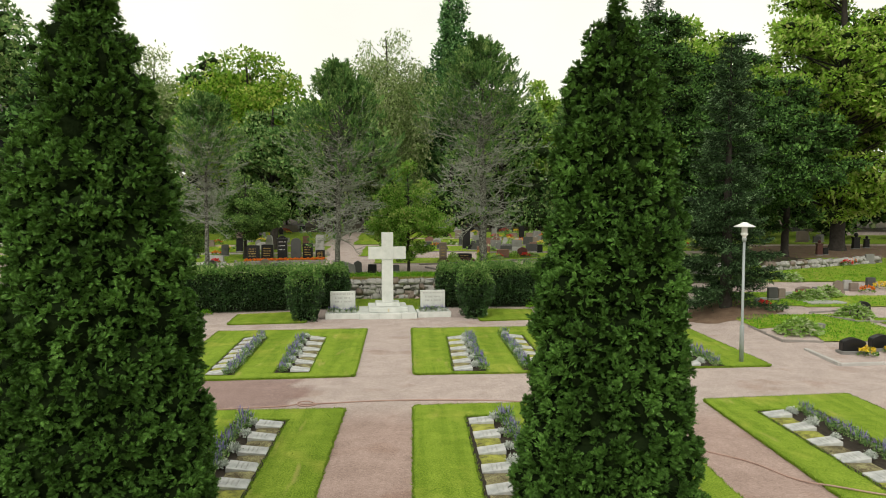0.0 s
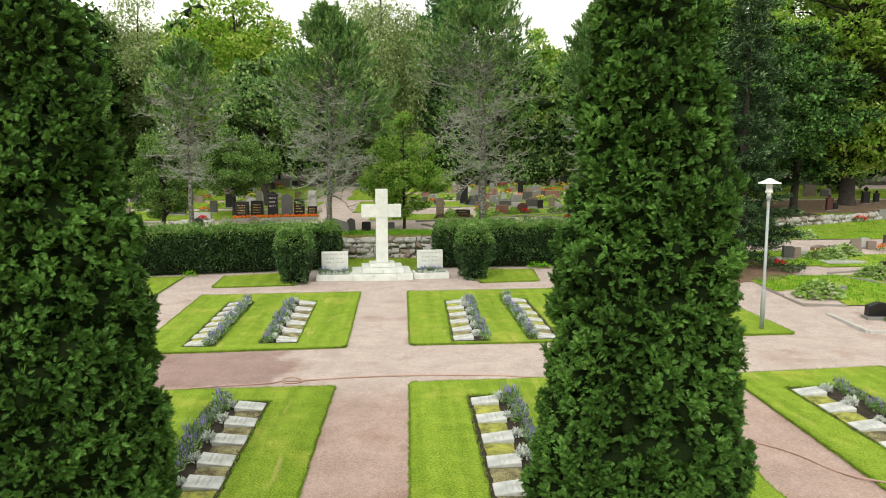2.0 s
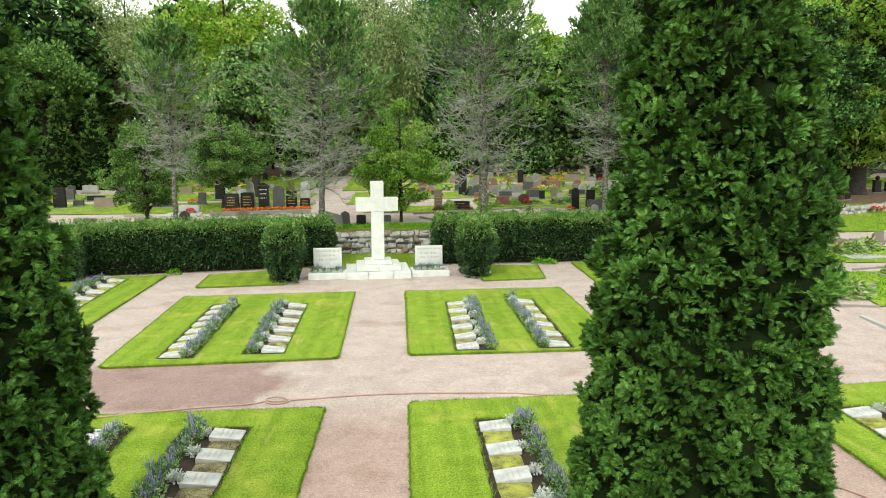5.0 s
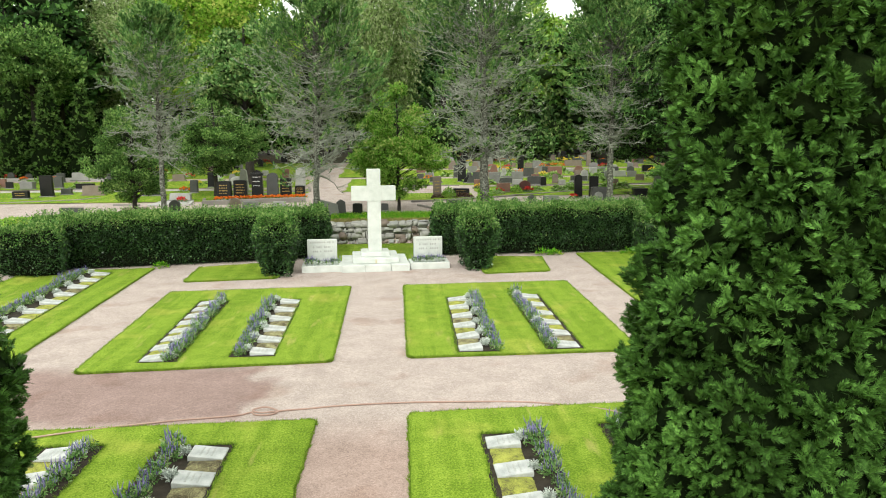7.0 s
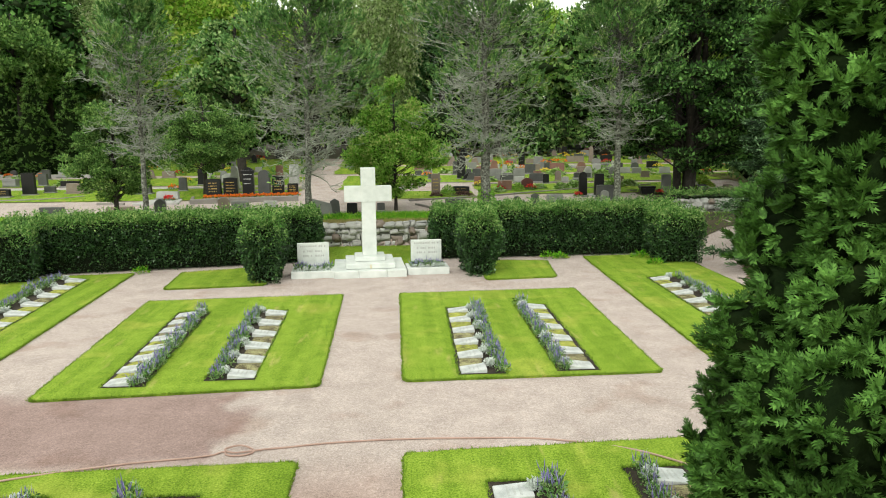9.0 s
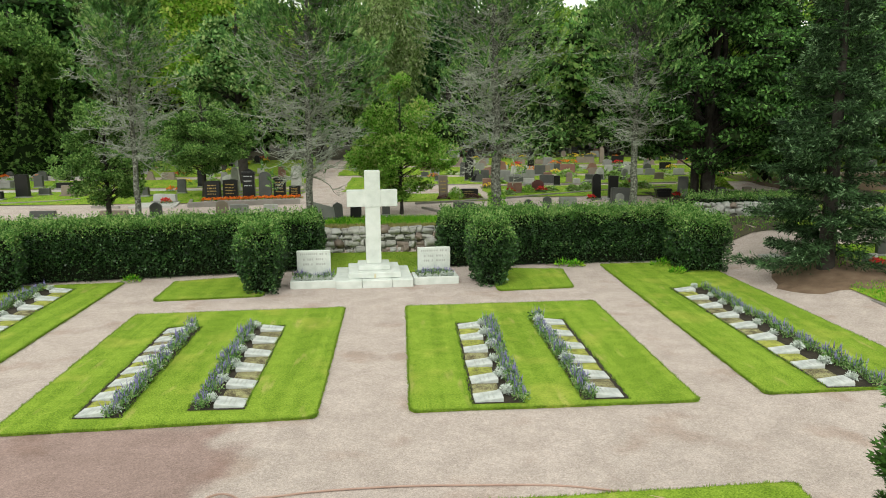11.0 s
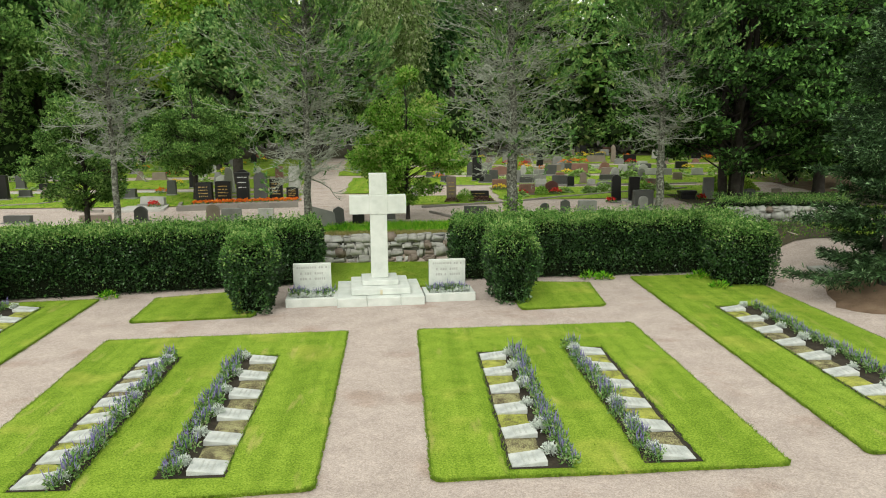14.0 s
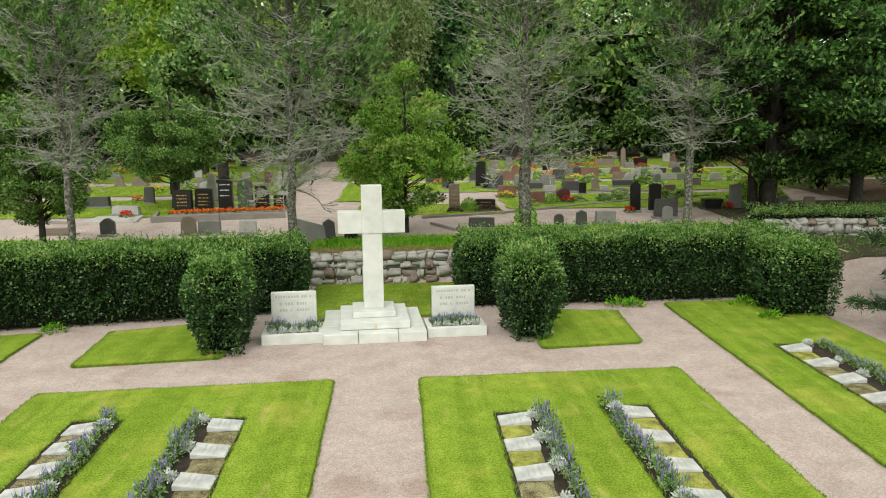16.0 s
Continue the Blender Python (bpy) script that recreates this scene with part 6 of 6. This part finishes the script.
flat_tomb(-7.0, 40.7, 3.9, 1.0, M_KERB, 8, "raised gravel plot in front of black headstones")
flat_tomb(-10.7, 40.2, 1.6, 1.5, M_KERBL, 4, "pale concrete grave plot")


def stone_wall(x0, y0, x1, y1, h, seed, name):
    """A dry rubble wall: irregular stones against a dark core."""
    rng = random.Random(seed)
    L = math.hypot(x1 - x0, y1 - y0)
    e = box_part(name, (0, L, 0.10, 0.42, -0.2, h - 0.10), M_MORTAR, None, bevel=0.02)
    e.matrix_basis = pose(x0, y0, 0, 0, 0, math.degrees(math.atan2(y1 - y0, x1 - x0)))
    tagged(e, "low dry wall of grey rubble stones", "wall", kind="structure")
    z, row = 0.0, 0
    while z < h - 0.05:
        rh = rng.uniform(0.17, 0.30)
        x = -rng.uniform(0, 0.2)
        while x < L:
            w = rng.uniform(0.17, 0.46)
            hh = min(rh * rng.uniform(0.75, 1.25), h - z + 0.08)
            bm = bmesh.new()
            box(bm, x - 0.035, x + w + 0.035, rng.uniform(-0.05, 0.05), 0.34, z - 0.03, z + hh + 0.035)
            for v in bm.verts:
                v.co += Vector((rng.uniform(-0.07, 0.07), rng.uniform(-0.05, 0.05), rng.uniform(-0.065, 0.065)))
            bmesh.ops.bevel(bm, geom=bm.edges[:], offset=0.065, segments=2, affect='EDGES', clamp_overlap=True)
            part("stone", bm, rng.choice((M_WALL, M_LIGHTGREY, M_WALL, M_BROWN, M_WALL)), e, smooth=True)
            x += w
        z += rh
        row += 1
    return e


stone_wall(-2.6, 32.40, 2.6, 32.50, 0.82, 3, "wall_north")
w2 = stone_wall(11.9, 34.6, 16.2, 34.2, 0.55, 4, "wall_east")
w2.location.z = 0.75
w3 = stone_wall(18.5, 35.4, 27.0, 39.6, 0.42, 5, "wall_far")
w3.location.z = 0.88


def clump(name, x, y, rx, ry, h, leaf_m, n, leaf, label, bloom=None, blooms=0, aspect=0.5, group="", lift=None):
    """A low planted clump, with blooms if it has them."""
    rng = np.random.default_rng(int(abs(x) * 100) + int(abs(y) * 10))
    e = empty(name, pose(x, y, gz(x, y) + (0.04 if lift is None else lift)), label, "plant", group)
    a, r = rng.uniform(0, 2 * math.pi, n), np.sqrt(rng.uniform(0, 1, n))
    P = np.stack([r * np.cos(a) * rx, r * np.sin(a) * ry, h * (1 - r ** 2) * rng.uniform(0.2, 0.9, n)], 1)
    D = np.stack([np.cos(a) * r, np.sin(a) * r, np.full(n, 0.55)], 1)
    if name == "hosta_plant":
        # a dome of arching leaves that overlap like shingles
        P[:, 2] = h * (1 - r ** 2.2) * rng.uniform(0.65, 1.0, n)
        D = np.stack([np.cos(a) * (r + 0.3), np.sin(a) * (r + 0.3), 0.35 - 0.75 * r], 1)
    under(new("foliage", leaves("foliage", P, D, leaf, leaf_m, rng, aspect, 0.30, 0.10 if name == "hosta_plant" else 0.2, 2.5 if name == "hosta_plant" else 1.2)), e)
    if blooms:
        k = blooms
        a, r = rng.uniform(0, 2 * math.pi, k), np.sqrt(rng.uniform(0, 1, k))
        P = np.stack([r * np.cos(a) * rx, r * np.sin(a) * ry, h * (1 - 0.6 * r ** 2) + rng.uniform(0, 0.05, k)], 1)
        P = np.repeat(P, 5, 0) + rng.normal(0, 0.012, (k * 5, 3))
        under(new("bloom", leaves("bloom", P, np.tile((0, 0, 0.6), (k * 5, 1)), 0.06, bloom, rng, 0.8, 0.8)), e)["kind"] = "stuff"
    return e


for i in range(15):
    clump("begonia_plant", -8.75 + i * 0.30, 41.15 + i * 0.055, 0.17, 0.12, 0.10, M_BUSH, 40, 0.07, "orange begonia in bloom before black headstones", M_ORANGE, 32, 0.7, "orange begonias")
HOSTA = "broad-leaved green hosta clump on a grave plot"
for (hx, hy, hr) in ((13.0, 22.5, 0.68), (15.8, 27.6, 0.40), (16.5, 27.8, 0.5), (17.3, 28.3, 0.55), (16.2, 24.7, 0.6), (17.8, 32.0, 0.5), (10.0, 44.3, 0.5), (9.2, 43.9, 0.4), (12.2, 44.6, 0.55), (13.2, 45.0, 0.5), (8.0, 44.0, 0.35), (5.6, 42.6, 0.35), (13.4, 51.0, 0.6), (12.0, 56.0, 0.6), (10.6, 52.0, 0.6), (7.9, 54.0, 0.7)):
    clump("hosta_plant", hx, hy, hr, hr * 0.8, hr * 0.62, M_HOSTA, int(560 * hr / 0.6), 0.155, HOSTA, aspect=0.64, group="hostas")
for (fx, fy, r, m, word) in ((13.75, 26.35, 0.22, M_RED, "red"), (16.2, 28.15, 0.2, M_RED, "red"), (19.3, 28.8, 0.3, M_ORANGE, "orange"), (20.4, 29.6, 0.32, M_YELLOW, "yellow"), (13.4, 19.6, 0.22, M_YELLOW, "yellow"), (14.3, 19.9, 0.2, M_YELLOW, "yellow"), (-10.3, 40.5, 0.25, M_RED, "red"),
                           (5.8, 43.0, 0.25, M_RED, "red"), (7.4, 43.3, 0.3, M_RED, "red"), (13.4, 40.7, 0.22, M_RED, "red"), (9.2, 40.2, 0.2, M_RED, "red"), (5.0, 45.3, 0.35, M_YELLOW, "yellow"), (8.2, 56.0, 0.5, M_YELLOW, "yellow"), (9.0, 55.4, 0.45, M_ORANGE, "orange"), (10.2, 53.3, 0.4, M_YELLOW, "yellow"),
                           (-23.6, 57.0, 0.5, M_YELLOW, "yellow"), (-22.0, 52.8, 0.4, M_ORANGE, "orange"), (-24.6, 53.9, 0.3, M_ORANGE, "orange"), (12.6, 45.6, 0.3, M_RED, "red"), (24.6, 38.6, 0.4, M_ORANGE, "orange"), (24.0, 37.9, 0.35, M_RED, "red"), (11.5, 60.0, 0.5, M_ORANGE, "orange"), (13.0, 61.0, 0.5, M_ORANGE, "orange"),
                           (-11.6, 45.4, 0.3, M_ORANGE, "orange"), (-12.0, 49.0, 0.4, M_YELLOW, "yellow")):
    clump("flowering_plant", fx, fy, r, r * 0.8, r * 0.8, M_BUSH, 70, 0.09, word + " summer flowers planted on a grave", m, 36, 0.6, "grave flowers")
for (fx, fy, r, k) in PLANTED:
    if k < 2:
        clump("hosta_plant", fx, fy, r, r * 0.8, r * 0.6, M_HOSTA, 90, 0.26, HOSTA, aspect=0.62, group="hostas")
    else:
        clump("flowering_plant", fx, fy, r, r * 0.8, r * 0.7, M_BUSH, 60, 0.12, ("yellow", "orange", "red")[k - 2] + " summer flowers planted on a grave", (M_YELLOW, M_ORANGE, M_RED)[k - 2], 30, 0.6, "grave flowers")
clump("clipped_shrub", 2.95, 41.2, 0.42, 0.40, 0.62, M_MAPLE, 900, 0.07, "round bright green clipped shrub beside a headstone", aspect=0.6)
clump("clipped_shrub", 6.75, 43.3, 0.34, 0.32, 0.45, M_MAPLE, 600, 0.07, "round bright green clipped shrub beside a headstone", aspect=0.6)
clump("low_shrub", 3.7, 41.0, 0.5, 0.25, 0.25, M_REDDARK, 300, 0.07, "low reddish-brown shrub before a headstone", aspect=0.5)
clump("low_shrub", 2.35, 40.9, 0.3, 0.22, 0.25, M_REDDARK, 200, 0.07, "low reddish-brown shrub before a headstone", aspect=0.5)
clump("yellow_shrub", 16.2, 44.0, 1.3, 0.9, 1.0, M_LIME, 1500, 0.14, "bright yellow-green shrub behind the elms", aspect=0.5)
clump("wall_flower", -1.95, 32.6, 0.18, 0.15, 0.22, M_LIME, 80, 0.07, "yellow-green stonecrop on the rubble wall", M_YELLOW, 20, lift=0.02)
for (fx, fy, r) in ((5.6, 29.5, 0.22), (6.0, 29.46, 0.15), (-7.4, 28.2, 0.17), (8.75, 28.05, 0.19), (8.7, 29.3, 0.26), (15.0, 33.6, 0.4), (15.6, 33.4, 0.35), (17.0, 33.3, 0.4), (11.3, 32.6, 0.4), (12.0, 33.2, 0.4), (12.8, 32.4, 0.35), (13.5, 33.4, 0.42), (12.4, 33.9, 0.4), (14.2, 32.6, 0.35)):
    clump("fern", fx, fy, r * 1.2, r * 0.8, r * 0.9, M_BLADEL if fy < 30 else M_BUSH, 110, 0.13 if fy < 30 else 0.10, "young light green fern at the foot of the hedge", aspect=0.28, group="ferns")


def litter_patch(x, y, r, seed):
    rng = random.Random(seed)
    bm = bmesh.new()
    rings = []
    for k in range(7):
        ring = []
        for i in range(28):
            a = 2 * math.pi * i / 28
            q = r * k / 6 * (rng.uniform(0.85, 1.1) if k == 6 else 1.0) + 0.01
            px, py = x + q * math.cos(a), y + q * math.sin(a)
            ring.append(bm.verts.new((px, py, gz(px, py) + (0.04 if k < 6 else 0.008))))
        rings.append(ring)
    for a, b in zip(rings, rings[1:]):
        for i in range(28):
            bm.faces.new((a[i], a[(i + 1) % 28], b[(i + 1) % 28], b[i]))
    tagged(part("needle_litter", bm, M_NEEDLE), "brown needle litter under the spruce", "ground", kind="structure")


litter_patch(12.5, 26.3, 1.75, 4)


# ---- lamps ----
def turned(name, prof, mat, parent, seg=20, label=""):
    V, Fc = [], []
    for r, z in prof:
        for k in range(seg):
            V.append((r * math.cos(2 * math.pi * k / seg), r * math.sin(2 * math.pi * k / seg), z))
    for i in range(len(prof) - 1):
        for k in range(seg):
            Fc.append((i * seg + k, i * seg + (k + 1) % seg, (i + 1) * seg + (k + 1) % seg, (i + 1) * seg + k))
    return under(new(name, fast_mesh(name, V, Fc, mat, True)), parent, label)


def park_lamp(x, y):
    e = empty("park_lamp", pose(x, y, gz(x, y)), "slim grey lamp post with a white hat-shaped shade", "lamp", "park lamps")
    turned("pole_foot", [(0.0, -0.1), (0.058, -0.1), (0.058, 1.0), (0.05, 1.03), (0.0, 1.03)], M_POLE, e)
    turned("pole", [(0.037, 1.0), (0.034, 3.3), (0.0, 3.3)], M_POLE, e)
    turned("collar", [(0.0, 3.28), (0.05, 3.28), (0.062, 3.36), (0.055, 3.38), (0.0, 3.38)], M_POLE, e)
    turned("glass", [(0.05, 3.37), (0.056, 3.44), (0.092, 3.455), (0.095, 3.50), (0.076, 3.505), (0.078, 3.66), (0.0, 3.67)], M_LAMPG, e, label="opal glass cylinder")
    turned("shade", [(0.0, 3.665), (0.27, 3.672), (0.275, 3.69), (0.12, 3.755), (0.05, 3.80), (0.0, 3.80)], M_LAMPW, e, 28, "white flat conical shade")


park_lamp(9.50, 19.0)
park_lamp(-8.0, 14.2)


# ---- hose ----
def hose():
    pts = [(-9.0, 13.0), (-6.6, 13.75), (-4.81, 14.48), (-3.15, 15.07), (-1.95, 15.28)]
    for k in range(9):
        a = math.pi + 2 * math.pi * k / 8
        pts.append((-1.63 + 0.20 * math.cos(a) + 0.02 * k / 8, 15.36 + 0.13 * math.sin(a)))
    pts += [(-1.2, 15.42), (-0.37, 15.55), (1.36, 15.58), (3.07, 15.35), (4.26, 14.54), (5.0, 13.2), (5.52, 12.36), (6.24, 11.56), (6.6, 10.8), (7.0, 10.35), (7.6, 10.0), (9.2, 9.6)]

    def lift(x, y):
        on = (-5.45 < x < -0.82 and y < 15.0) or (0.66 < x < 5.38 and y < 15.26) or x > 6.8 or x < -7.05
        return 0.068 if on else 0.016
    cu = bpy.data.curves.new("hose", 'CURVE')
    cu.dimensions = '3D'
    cu.bevel_depth, cu.bevel_resolution, cu.resolution_u = 0.014, 2, 8
    sp = cu.splines.new('BEZIER')
    sp.bezier_points.add(len(pts) - 1)
    for i, (b, (x, y)) in enumerate(zip(sp.bezier_points, pts)):
        b.co = (x, y, lift(x, y) + (0.028 if 11 <= i <= 13 else 0))
        b.handle_left_type = b.handle_right_type = 'AUTO'
    cu.materials.append(M_HOSE)
    tagged(new("garden_hose", cu), "faded pink garden hose lying across gravel and grass", "hose")


hose()


# ---- house beyond the trees ----
def house(x, y):
    e = empty("house", pose(x, y, gz(x, y), 0, 0, 25), "pale pink plastered house behind the trees", "house")
    box_part("wall", (-6, 6, -4.5, 4.5, -0.3, 9.0), M_PLASTER, e, bevel=0.02)
    bm = bmesh.new()
    v = [bm.verts.new(c) for c in ((-6.5, -5, 9.0), (6.5, -5, 9.0), (6.5, 5, 9.0), (-6.5, 5, 9.0), (-6.5, 0, 12.2), (6.5, 0, 12.2))]
    for f in ((0, 1, 5, 4), (2, 3, 4, 5), (0, 4, 3), (1, 2, 5), (3, 2, 1, 0)):
        bm.faces.new([v[i] for i in f])
    part("roof", bm, M_ROOF, e)
    for r in range(3):
        for c in range(4):
            w = box_part("window", (-4.9 + c * 2.7, -3.6 + c * 2.7, -4.53, -4.47, 1.1 + r * 2.8, 2.7 + r * 2.8), M_GLASS, e, bevel=0.0)
            box_part("sill", (-5.0 + c * 2.7, -3.5 + c * 2.7, -4.62, -4.50, 1.0 + r * 2.8, 1.09 + r * 2.8), M_LAMPW, w, bevel=0.005)


house(-40.0, 66.0)
